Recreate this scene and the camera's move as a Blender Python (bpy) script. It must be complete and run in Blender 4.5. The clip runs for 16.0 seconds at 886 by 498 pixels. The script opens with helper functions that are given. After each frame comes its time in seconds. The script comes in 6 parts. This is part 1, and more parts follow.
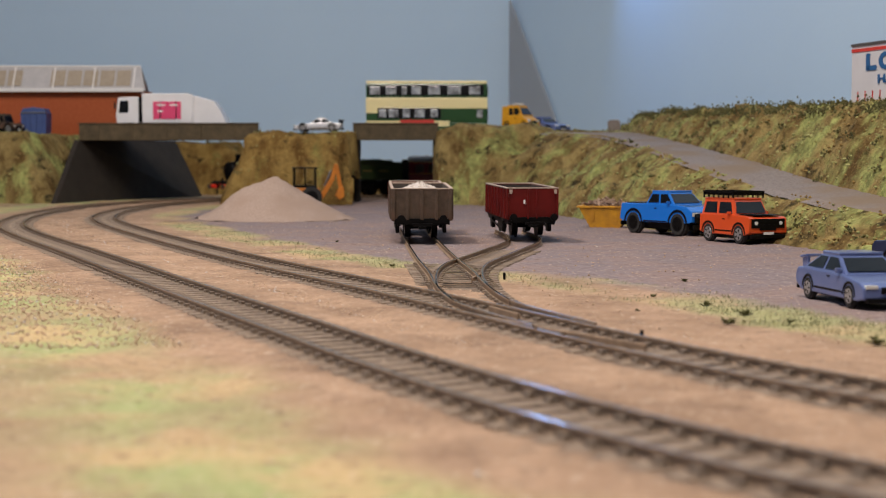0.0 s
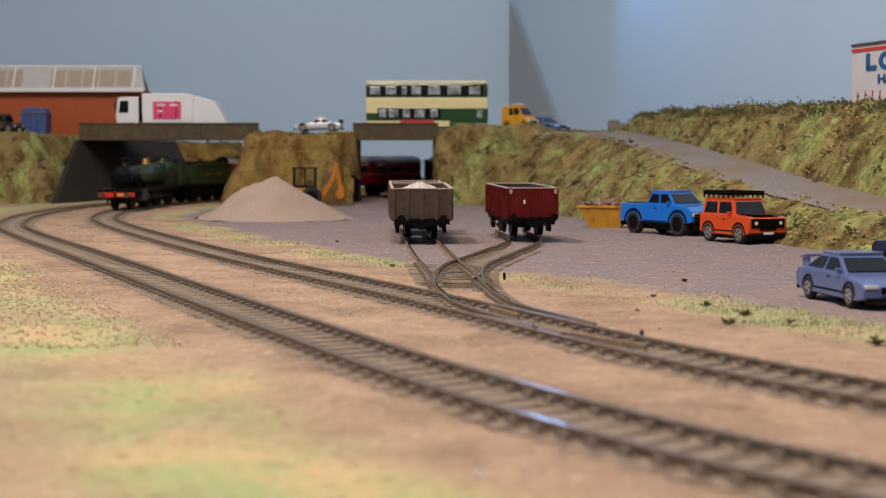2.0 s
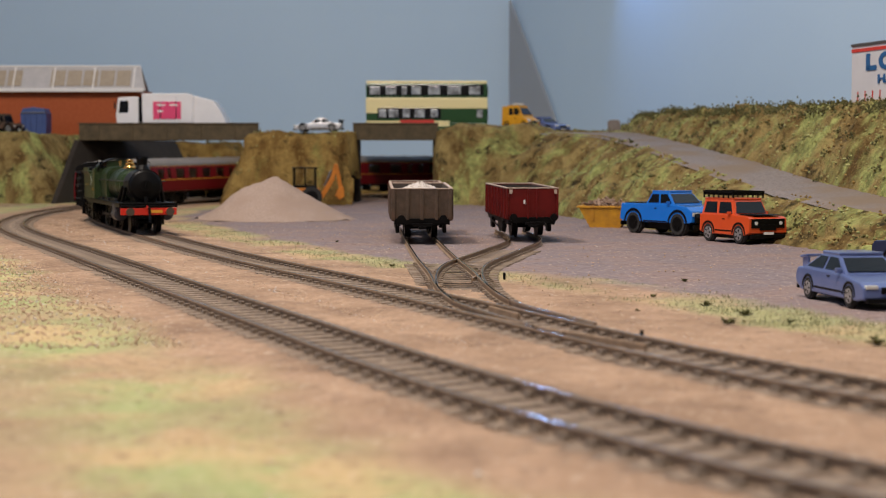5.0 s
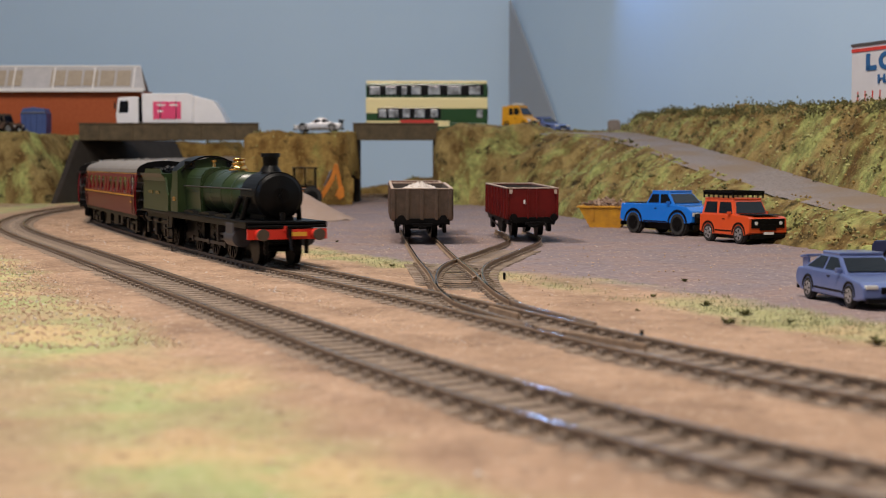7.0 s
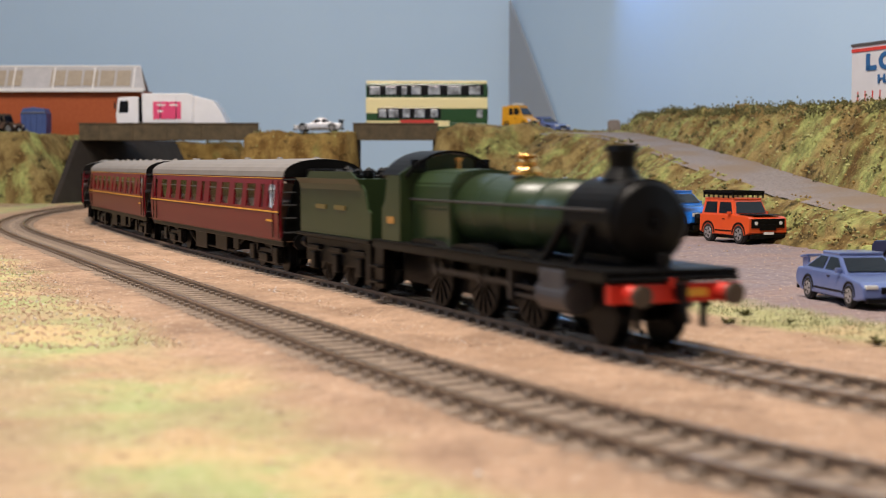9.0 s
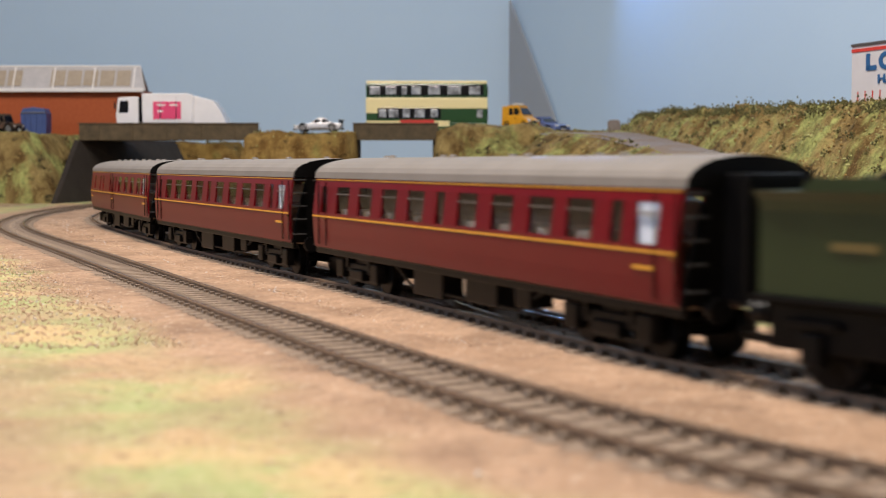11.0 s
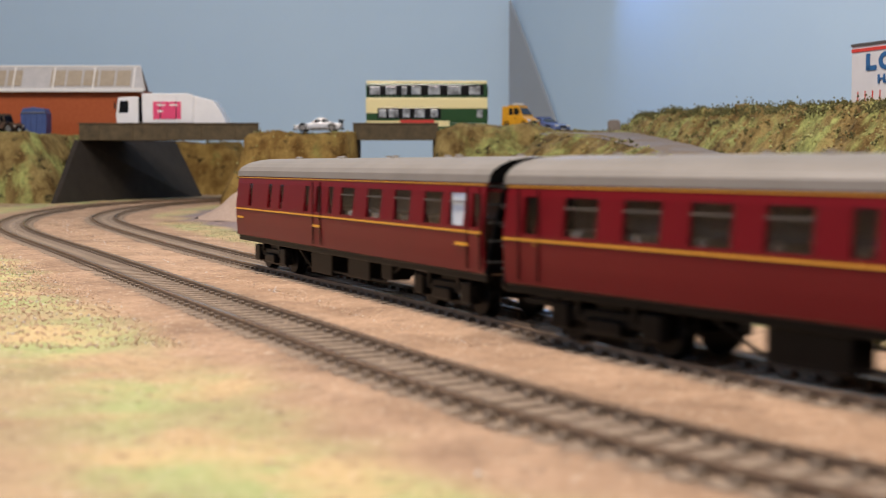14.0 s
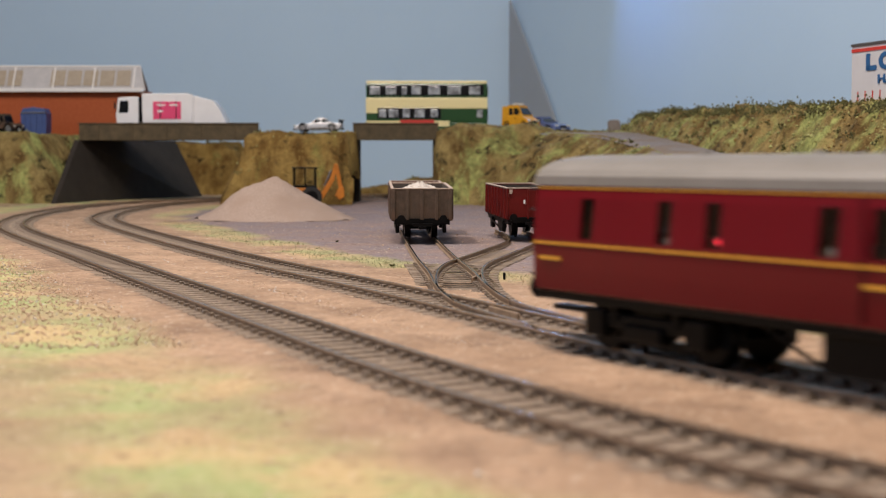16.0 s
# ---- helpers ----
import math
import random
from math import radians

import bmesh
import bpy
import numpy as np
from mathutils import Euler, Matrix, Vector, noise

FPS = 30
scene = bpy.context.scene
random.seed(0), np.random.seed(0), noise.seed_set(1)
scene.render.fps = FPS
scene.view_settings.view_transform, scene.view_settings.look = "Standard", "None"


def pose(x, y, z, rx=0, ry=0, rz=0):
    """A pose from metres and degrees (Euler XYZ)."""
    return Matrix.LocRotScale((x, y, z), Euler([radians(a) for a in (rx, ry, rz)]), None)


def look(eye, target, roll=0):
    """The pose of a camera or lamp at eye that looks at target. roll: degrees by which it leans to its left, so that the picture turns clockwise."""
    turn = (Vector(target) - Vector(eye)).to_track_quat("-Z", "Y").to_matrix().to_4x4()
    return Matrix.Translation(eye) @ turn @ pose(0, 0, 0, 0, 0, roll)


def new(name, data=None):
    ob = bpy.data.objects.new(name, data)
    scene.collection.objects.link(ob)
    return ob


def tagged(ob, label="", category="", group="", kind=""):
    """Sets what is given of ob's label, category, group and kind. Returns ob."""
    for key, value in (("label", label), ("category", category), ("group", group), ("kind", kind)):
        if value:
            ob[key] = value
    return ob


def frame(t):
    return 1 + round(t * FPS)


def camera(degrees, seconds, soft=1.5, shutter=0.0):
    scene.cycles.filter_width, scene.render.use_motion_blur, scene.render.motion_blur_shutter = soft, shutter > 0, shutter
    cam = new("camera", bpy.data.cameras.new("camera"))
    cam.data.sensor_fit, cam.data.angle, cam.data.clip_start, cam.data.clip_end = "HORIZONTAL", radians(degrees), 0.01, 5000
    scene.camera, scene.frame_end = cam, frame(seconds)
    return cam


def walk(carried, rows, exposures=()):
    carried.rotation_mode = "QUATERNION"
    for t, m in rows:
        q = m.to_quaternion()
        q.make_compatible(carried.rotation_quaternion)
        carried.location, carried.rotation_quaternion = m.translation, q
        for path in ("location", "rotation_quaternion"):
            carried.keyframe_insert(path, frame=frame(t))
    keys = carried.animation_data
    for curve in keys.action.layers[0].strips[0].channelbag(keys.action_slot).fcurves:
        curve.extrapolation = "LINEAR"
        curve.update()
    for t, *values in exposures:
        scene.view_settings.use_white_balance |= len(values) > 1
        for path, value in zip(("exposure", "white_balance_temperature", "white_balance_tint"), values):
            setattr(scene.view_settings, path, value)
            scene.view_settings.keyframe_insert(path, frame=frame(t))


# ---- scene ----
# A model railway in 1:76 on a board in a room; z = 0 is the top of the rails.
cam = camera(34.8, 16.0, soft=0.85, shutter=0.7)
cam.data.dof.use_dof = True
cam.data.dof.focus_distance = 0.62
cam.data.dof.aperture_fstop = 27
EYE = (0.0, 0.0, 0.0417)
VIEW = look(EYE, (0.0, 1.0, 0.0417 - 0.0602))
walk(cam, [(0.0, VIEW), (16.0, VIEW)], [(0.0, 0.0), (6.5, 0.0), (7.5, 0.08), (8.5, 0.26), (9.0, 0.36), (12.5, 0.36), (14.0, 0.31), (15.0, 0.22), (16.0, 0.13)])

# ---- light ----
world = bpy.data.worlds.new("room_air")
world.use_nodes = True
scene.world = world
world.node_tree.nodes["Background"].inputs[0].default_value = (0.62, 0.74, 1.0, 1)
world.node_tree.nodes["Background"].inputs[1].default_value = 0.3


def area(name, eye, target, size, power, colour):
    d = bpy.data.lights.new(name, "AREA")
    d.shape, d.size, d.size_y = "RECTANGLE", size[0], size[1]
    d.energy, d.color = power, colour
    ob = new(name, d)
    ob.matrix_world = look(eye, target)
    return ob


area("ceiling_lamp_light", (-0.46, 0.68, 0.98), (0.0, 0.80, 0.0), (0.14, 0.14), 7.6, (1.0, 0.89, 0.80))
area("front_lamp_light", (-0.10, 0.14, 1.10), (-0.02, 0.26, 0.0), (0.30, 0.30), 12.0, (1.0, 0.875, 0.76))
area("strip_lamp_light", (0.125, 1.74, 0.325), (0.20, 0.50, 0.05), (0.035, 0.045), 0.26, (0.26, 0.48, 1.0))
# added cool fill without a visible source: brightens the right wall, blues the shadows
area("window_light", (-1.20, -0.20, 0.70), (0.70, 1.0, 0.30), (0.5, 0.5), 4.2, (0.42, 0.62, 1.0))


# ---- materials ----
def mat(name, base, rough=0.7, metal=0.0, second=None, scale=200.0, amount=0.5, bump=0.0, bump_scale=None, coat=0.0, third=None, third_scale=30.0, spec=0.5):
    m = bpy.data.materials.new(name)
    m.use_nodes = True
    nt = m.node_tree
    b = nt.nodes["Principled BSDF"]
    b.inputs["Roughness"].default_value = rough
    b.inputs["Metallic"].default_value = metal
    b.inputs["Coat Weight"].default_value = coat
    b.inputs["Specular IOR Level"].default_value = spec
    b.inputs["Base Color"].default_value = (*base, 1)
    tc = nt.nodes.new("ShaderNodeTexCoord")
    if second:
        n = nt.nodes.new("ShaderNodeTexNoise")
        n.inputs["Scale"].default_value, n.inputs["Detail"].default_value = scale, 6
        n.inputs["Roughness"].default_value = 0.65
        nt.links.new(tc.outputs["Object"], n.inputs["Vector"])
        r = nt.nodes.new("ShaderNodeValToRGB")
        r.color_ramp.elements[0].position, r.color_ramp.elements[1].position = 0.5 - 0.3 * (1.1 - amount), 0.5 + 0.3 * (1.1 - amount)
        r.color_ramp.elements[0].color, r.color_ramp.elements[1].color = (*base, 1), (*second, 1)
        nt.links.new(n.outputs["Fac"], r.inputs["Fac"])
        out = r.outputs["Color"]
        if third:
            n2 = nt.nodes.new("ShaderNodeTexNoise")
            n2.inputs["Scale"].default_value, n2.inputs["Detail"].default_value = third_scale, 5
            nt.links.new(tc.outputs["Object"], n2.inputs["Vector"])
            r2 = nt.nodes.new("ShaderNodeValToRGB")
            r2.color_ramp.elements[0].position, r2.color_ramp.elements[1].position = 0.44, 0.62
            nt.links.new(n2.outputs["Fac"], r2.inputs["Fac"])
            mx = nt.nodes.new("ShaderNodeMix")
            mx.data_type = "RGBA"
            mx.inputs["B"].default_value = (*third, 1)
            nt.links.new(r2.outputs["Color"], mx.inputs["Factor"])
            nt.links.new(out, mx.inputs["A"])
            out = mx.outputs["Result"]
        nt.links.new(out, b.inputs["Base Color"])
    if bump:
        n = nt.nodes.new("ShaderNodeTexNoise")
        n.inputs["Scale"].default_value, n.inputs["Detail"].default_value = bump_scale or scale * 3, 5
        nt.links.new(tc.outputs["Object"], n.inputs["Vector"])
        bp = nt.nodes.new("ShaderNodeBump")
        bp.inputs["Strength"].default_value, bp.inputs["Distance"].default_value = bump, 0.001
        nt.links.new(n.outputs["Fac"], bp.inputs["Height"])
        nt.links.new(bp.outputs["Normal"], b.inputs["Normal"])
    return m


def glow(name, colour, strength):
    m = mat(name, colour, 0.4)
    b = m.node_tree.nodes["Principled BSDF"]
    b.inputs["Emission Color"].default_value = (*colour, 1)
    b.inputs["Emission Strength"].default_value = strength
    return m


def glass(name, tint, rough=0.04):
    m = bpy.data.materials.new(name)
    m.use_nodes = True
    nt = m.node_tree
    b = nt.nodes["Principled BSDF"]
    b.inputs["Base Color"].default_value = (*tint, 1)
    b.inputs["Roughness"].default_value = rough
    b.inputs["Transmission Weight"].default_value = 1.0
    b.inputs["IOR"].default_value = 1.2
    return m


def ground_mat():
    """Ballast, static grass, yard grit and a shade-dark track bed, told apart by the sheet's zone attribute."""
    m = bpy.data.materials.new("scenic_ground")
    m.use_nodes = True
    nt = m.node_tree
    b = nt.nodes["Principled BSDF"]
    b.inputs["Roughness"].default_value = 0.9
    tc = nt.nodes.new("ShaderNodeTexCoord")
    at = nt.nodes.new("ShaderNodeAttribute")
    at.attribute_name = "zone"
    sep = nt.nodes.new("ShaderNodeSeparateColor")
    nt.links.new(at.outputs["Color"], sep.inputs["Color"])

    def noisy(scale, c0, c1, lo=0.38, hi=0.62, detail=6):
        n = nt.nodes.new("ShaderNodeTexNoise")
        n.inputs["Scale"].default_value, n.inputs["Detail"].default_value = scale, detail
        n.inputs["Roughness"].default_value = 0.7
        nt.links.new(tc.outputs["Object"], n.inputs["Vector"])
        r = nt.nodes.new("ShaderNodeValToRGB")
        r.color_ramp.elements[0].position, r.color_ramp.elements[1].position = lo, hi
        r.color_ramp.elements[0].color, r.color_ramp.elements[1].color = (*c0, 1), (*c1, 1)
        nt.links.new(n.outputs["Fac"], r.inputs["Fac"])
        return r.outputs["Color"]

    def mix(fac, a, c):
        x = nt.nodes.new("ShaderNodeMix")
        x.data_type = "RGBA"
        nt.links.new(fac, x.inputs["Factor"])
        nt.links.new(a, x.inputs["A"])
        nt.links.new(c, x.inputs["B"])
        return x.outputs["Result"]

    white = noisy(18, (0, 0, 0), (1, 1, 1), 0.45, 0.58)
    ballast = mix(noisy(34, (0, 0, 0), (1, 1, 1), 0.36, 0.60), noisy(800, (0.23, 0.138, 0.084), (0.39, 0.255, 0.163), 0.25, 0.75), noisy(700, (0.33, 0.205, 0.13), (0.53, 0.36, 0.24), 0.25, 0.75))
    grass = mix(white, noisy(420, (0.24, 0.30, 0.10), (0.47, 0.48, 0.23), 0.3, 0.7), noisy(420, (0.42, 0.29, 0.135), (0.66, 0.50, 0.27), 0.3, 0.7))
    yard = mix(noisy(26, (0, 0, 0), (1, 1, 1), 0.42, 0.60), noisy(520, (0.145, 0.112, 0.118), (0.285, 0.23, 0.238), 0.3, 0.7), noisy(480, (0.185, 0.125, 0.112), (0.33, 0.24, 0.22), 0.3, 0.7))
    ballast = mix(noisy(22, (0, 0, 0), (0.85, 0.85, 0.85), 0.49, 0.64), ballast, noisy(600, (0.16, 0.095, 0.057), (0.30, 0.19, 0.12), 0.25, 0.75))
    base = mix(sep.outputs["Red"], ballast, yard)
    base = mix(sep.outputs["Green"], base, grass)
    # blue zone: shadow of the sleeper gaps, painted as dark brown track bed
    base = mix(sep.outputs["Blue"], base, noisy(500, (0.10, 0.07, 0.05), (0.23, 0.158, 0.11), 0.3, 0.7))
    grit = noisy(290, (0, 0, 0), (0.65, 0.65, 0.65), 0.565, 0.66, 4)
    base = mix(grit, base, noisy(60, (0.10, 0.062, 0.04), (0.20, 0.13, 0.09), 0.4, 0.6))
    pale = noisy(410, (0, 0, 0), (0.7, 0.7, 0.7), 0.62, 0.68, 2)
    base = mix(pale, base, noisy(60, (0.55, 0.42, 0.30), (0.66, 0.55, 0.44), 0.4, 0.6))
    nt.links.new(base, b.inputs["Base Color"])
    n = nt.nodes.new("ShaderNodeTexNoise")
    n.inputs["Scale"].default_value, n.inputs["Detail"].default_value = 520, 5
    nt.links.new(tc.outputs["Object"], n.inputs["Vector"])
    bp = nt.nodes.new("ShaderNodeBump")
    bp.inputs["Strength"].default_value, bp.inputs["Distance"].default_value = 0.8, 0.0011
    nt.links.new(n.outputs["Fac"], bp.inputs["Height"])
    nt.links.new(bp.outputs["Normal"], b.inputs["Normal"])
    return m


M_GROUND = ground_mat()


def turf(name, earth, straw, green, dark, green_share, seed):
    """Draped scatter turf: earth and straw streaks down the slope, green patches, dark gaps."""
    m = bpy.data.materials.new(name)
    m.use_nodes = True
    nt = m.node_tree
    b = nt.nodes["Principled BSDF"]
    b.inputs["Roughness"].default_value = 0.95
    b.inputs["Specular IOR Level"].default_value = 0.2
    tc = nt.nodes.new("ShaderNodeTexCoord")

    def field(scale, lo, hi, stretch=(1, 1, 1), shift=0.0, detail=5):
        mp = nt.nodes.new("ShaderNodeMapping")
        mp.inputs["Scale"].default_value = stretch
        mp.inputs["Location"].default_value = (seed + shift, shift * 2, shift * 3)
        nt.links.new(tc.outputs["Object"], mp.inputs["Vector"])
        n = nt.nodes.new("ShaderNodeTexNoise")
        n.inputs["Scale"].default_value, n.inputs["Detail"].default_value = scale, detail
        n.inputs["Roughness"].default_value = 0.62
        n.inputs["Distortion"].default_value = 0.4
        nt.links.new(mp.outputs["Vector"], n.inputs["Vector"])
        r = nt.nodes.new("ShaderNodeMapRange")
        r.inputs["From Min"].default_value, r.inputs["From Max"].default_value = lo, hi
        nt.links.new(n.outputs["Fac"], r.inputs["Value"])
        return r.outputs["Result"], n.outputs["Fac"]

    def mix(fac, x, y):
        k = nt.nodes.new("ShaderNodeMix")
        k.data_type = "RGBA"
        nt.links.new(fac, k.inputs["Factor"])
        for v, slot in ((x, "A"), (y, "B")):
            if isinstance(v, tuple):
                k.inputs[slot].default_value = (*v, 1)
            else:
                nt.links.new(v, k.inputs[slot])
        return k.outputs["Result"]

    base = mix(field(55, 0.38, 0.62, (1, 1, 0.5))[0], earth, straw)
    fine = mix(field(160, 0.40, 0.62, (1, 1, 0.7), 1.3)[0], tuple(0.62 * c for c in green), tuple(1.25 * c for c in green))
    base = mix(field(26, 0.62 - green_share, 0.74 - green_share, (1, 1, 0.6), 2.1)[0], base, fine)
    fac, h = field(60, 0.56, 0.68, (1, 1, 1.2), 3.7)
    base = mix(fac, base, dark)
    fleck = field(420, 0.60, 0.70, (1, 1, 1), 5.5, 3)[0]
    base = mix(fleck, base, tuple(1.2 * c for c in straw))
    nt.links.new(base, b.inputs["Base Color"])
    bp = nt.nodes.new("ShaderNodeBump")
    bp.inputs["Strength"].default_value, bp.inputs["Distance"].default_value = 0.9, 0.004
    nt.links.new(field(240, 0.2, 0.8, (1, 1, 1), 8.0)[1], bp.inputs["Height"])
    nt.links.new(bp.outputs["Normal"], b.inputs["Normal"])
    return m


M_HILL = turf("scatter_turf", (0.115, 0.068, 0.022), (0.33, 0.245, 0.095), (0.32, 0.34, 0.115), (0.035, 0.028, 0.012), 0.145, 0.0)
M_HILL_BROWN = turf("scatter_turf_brown", (0.15, 0.082, 0.022), (0.34, 0.225, 0.07), (0.24, 0.21, 0.06), (0.05, 0.032, 0.012), 0.04, 4.0)
# wall shadow as a colour: darker and greyer than the wall paint
M_CORNER_SHADE = mat("corner_shade_grey", (0.36, 0.40, 0.45), 0.7, second=(0.39, 0.43, 0.48), scale=10, amount=0.2)
M_BUSH = mat("foam_clump", (0.045, 0.045, 0.018), 0.95, second=(0.16, 0.15, 0.05), scale=250, amount=0.4)
M_BUSH_LIGHT = mat("foam_clump_light", (0.20, 0.23, 0.07), 0.95, second=(0.50, 0.46, 0.20), scale=250, amount=0.4)
M_GRASS = mat("static_grass", (0.20, 0.21, 0.10), 0.9, second=(0.38, 0.35, 0.21), scale=30, amount=0.5)
M_STONE = mat("ballast_chip", (0.42, 0.285, 0.19), 0.9, second=(0.62, 0.45, 0.32), scale=300, amount=0.6)
M_RAIL = mat("weathered_rail", (0.20, 0.135, 0.085), 0.65, metal=0.1, second=(0.36, 0.245, 0.155), scale=300, amount=0.5)
M_RAILTOP = mat("polished_rail_head", (0.30, 0.275, 0.25), 0.20, metal=1.0, second=(0.17, 0.135, 0.105), scale=400, amount=0.4)
M_SLEEPER = mat("plastic_sleeper", (0.15, 0.112, 0.085), 0.85, second=(0.31, 0.235, 0.172), scale=260, amount=0.6, bump=0.4, bump_scale=900)
M_WALL = mat("sky_blue_wall_paint", (0.53, 0.71, 0.90), 0.6, second=(0.56, 0.74, 0.92), scale=8, amount=0.2, bump=0.15, bump_scale=150)
# unseen room surfaces, coloured dark to hold back bounced fill light
M_CEIL = mat("low_bounce_room_grey", (0.20, 0.195, 0.19), 0.8, second=(0.17, 0.165, 0.16), scale=6)
M_BEAM = mat("weathered_card_girder", (0.052, 0.038, 0.019), 0.85, second=(0.11, 0.080, 0.042), scale=120, amount=0.5, bump=0.3)
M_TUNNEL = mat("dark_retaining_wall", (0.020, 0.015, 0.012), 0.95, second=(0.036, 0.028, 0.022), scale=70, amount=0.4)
M_ROAD = mat("road_grit", (0.17, 0.145, 0.135), 0.9, second=(0.28, 0.24, 0.225), scale=420, amount=0.5, bump=0.4, third=(0.22, 0.165, 0.12), third_scale=20)
M_PILE = mat("fine_grit_pile", (0.32, 0.235, 0.19), 0.95, second=(0.47, 0.355, 0.29), scale=900, amount=0.5, bump=0.6, bump_scale=1200, third=(0.36, 0.26, 0.205), third_scale=30)
M_BLACK = mat("satin_black", (0.0025, 0.0025, 0.0028), 0.4, second=(0.006, 0.0055, 0.0055), scale=200, amount=0.4, spec=0.15)
M_MAROON = mat("coach_maroon", (0.145, 0.004, 0.009), 0.34, second=(0.168, 0.006, 0.011), scale=40, amount=0.3, spec=0.3)
M_GOLD = mat("gold_line", (0.75, 0.38, 0.04), 0.4)
M_DULLGOLD = mat("faded_gold", (0.16, 0.12, 0.035), 0.5)
M_ROOF = mat("roof_grey", (0.195, 0.175, 0.155), 0.5, second=(0.245, 0.22, 0.20), scale=60, amount=0.4)
M_GREEN = mat("engine_green", (0.020, 0.037, 0.012), 0.34, second=(0.026, 0.045, 0.015), scale=80, amount=0.3)
M_BRASS = mat("polished_brass", (0.80, 0.48, 0.16), 0.25, metal=1.0)
M_BUFFER = mat("dull_bronze", (0.10, 0.075, 0.055), 0.5, metal=0.4)
M_REDBEAM = mat("buffer_beam_red", (0.62, 0.03, 0.015), 0.4)
M_STEEL = mat("dull_steel", (0.22, 0.21, 0.21), 0.4, metal=0.8)
M_ROD = mat("oily_rod_steel", (0.030, 0.029, 0.030), 0.45, metal=0.3, second=(0.05, 0.045, 0.042), scale=300)
M_CYL = mat("dark_grey_casing", (0.035, 0.035, 0.042), 0.45, second=(0.05, 0.05, 0.058), scale=120)
M_DULLIRON = mat("dull_iron", (0.05, 0.05, 0.052), 0.5)
M_WHITE = mat("white_paper", (0.80, 0.78, 0.76), 0.6)
M_REDGLOW = glow("red_dot_glow", (0.9, 0.03, 0.05), 3.0)
M_GLASS = glass("window_glazing", (0.75, 0.78, 0.80))
M_DARKGLASS = mat("dark_glazing", (0.006, 0.007, 0.009), 0.05)
M_INTERIOR = mat("coach_interior", (0.26, 0.19, 0.15), 0.7, second=(0.38, 0.28, 0.20), scale=90)
M_SEAT = mat("coach_seat", (0.42, 0.32, 0.24), 0.8)

# ---- mesh helpers ----


def mesh_object(name, bm, material, parent=None, label="", smooth=False):
    me = bpy.data.meshes.new(name)
    bm.normal_update()
    bm.to_mesh(me)
    bm.free()
    for k in material if isinstance(material, (list, tuple)) else [material]:
        me.materials.append(k)
    if smooth:
        for p in me.polygons:
            p.use_smooth = True
    ob = new(name, me)
    if parent:
        ob.parent = parent
    return tagged(ob, label)


def part(name, bm, material, parent, label="", smooth=False):
    return mesh_object(name, bm, material, parent, label, smooth)


def thing(name, m, label, category, group=""):
    ob = new(name)
    ob.empty_display_size = 0.01
    ob.matrix_world = m
    return tagged(ob, label, category, group)


def box(bm, c, s, bevel=0.0, rot=None, mi=0):
    r = bmesh.ops.create_cube(bm, size=1.0)
    m = Matrix.Translation(c) @ (rot or Matrix()) @ Matrix.Diagonal((*s, 1))
    bmesh.ops.transform(bm, matrix=m, verts=r["verts"])
    fs = {f for v in r["verts"] for f in v.link_faces}
    if bevel:
        es = list({e for v in r["verts"] for e in v.link_edges})
        k = bmesh.ops.bevel(bm, geom=es, offset=bevel, segments=2, profile=0.6, affect="EDGES")
        fs = set(k["faces"]) | {f for f in fs if f.is_valid}
    for f in fs:
        if f.is_valid:
            f.material_index = mi
    return bm


def tube(bm, a, b, r1, r2=None, seg=16, mi=0, caps=True):
    a, b = Vector(a), Vector(b)
    d = b - a
    k = bmesh.ops.create_cone(bm, cap_ends=caps, segments=seg, radius1=r1, radius2=r1 if r2 is None else r2, depth=d.length)
    m = Matrix.Translation((a + b) / 2) @ d.to_track_quat("Z", "Y").to_matrix().to_4x4()
    bmesh.ops.transform(bm, matrix=m, verts=k["verts"])
    for f in {f for v in k["verts"] for f in v.link_faces}:
        f.material_index = mi
    return bm


def ball(bm, c, r, sub=2, squash=(1, 1, 1)):
    k = bmesh.ops.create_icosphere(bm, subdivisions=sub, radius=r)
    bmesh.ops.transform(bm, matrix=Matrix.Translation(c) @ Matrix.Diagonal((*squash, 1)), verts=k["verts"])
    return bm


def loft(bm, rings, close=True, caps=True):
    """Skin between rings of points that have equal counts."""
    vs = [[bm.verts.new(p) for p in ring] for ring in rings]
    n = len(vs[0])
    for a, b in zip(vs[:-1], vs[1:]):
        for i in range(n if close else n - 1):
            j = (i + 1) % n
            bm.faces.new((a[i], a[j], b[j], b[i]))
    if caps:
        bm.faces.new(vs[0][::-1])
        bm.faces.new(vs[-1])
    bmesh.ops.recalc_face_normals(bm, faces=bm.faces[:])
    return bm


def prism(bm, pts, width, bevel=0.0):
    """A side outline of (x, z), drawn out across y; width may be a function of z."""
    w = width if callable(width) else (lambda z: width)
    loft(bm, [[(x, -w(z) / 2, z) for x, z in pts], [(x, w(z) / 2, z) for x, z in pts]])
    if bevel:
        bmesh.ops.bevel(bm, geom=bm.edges[:], offset=bevel, segments=2, profile=0.6, affect="EDGES", clamp_overlap=True)
    return bm


def bm_new():
    return bmesh.new()


# ---- track plan ----
GAUGE = 0.0174


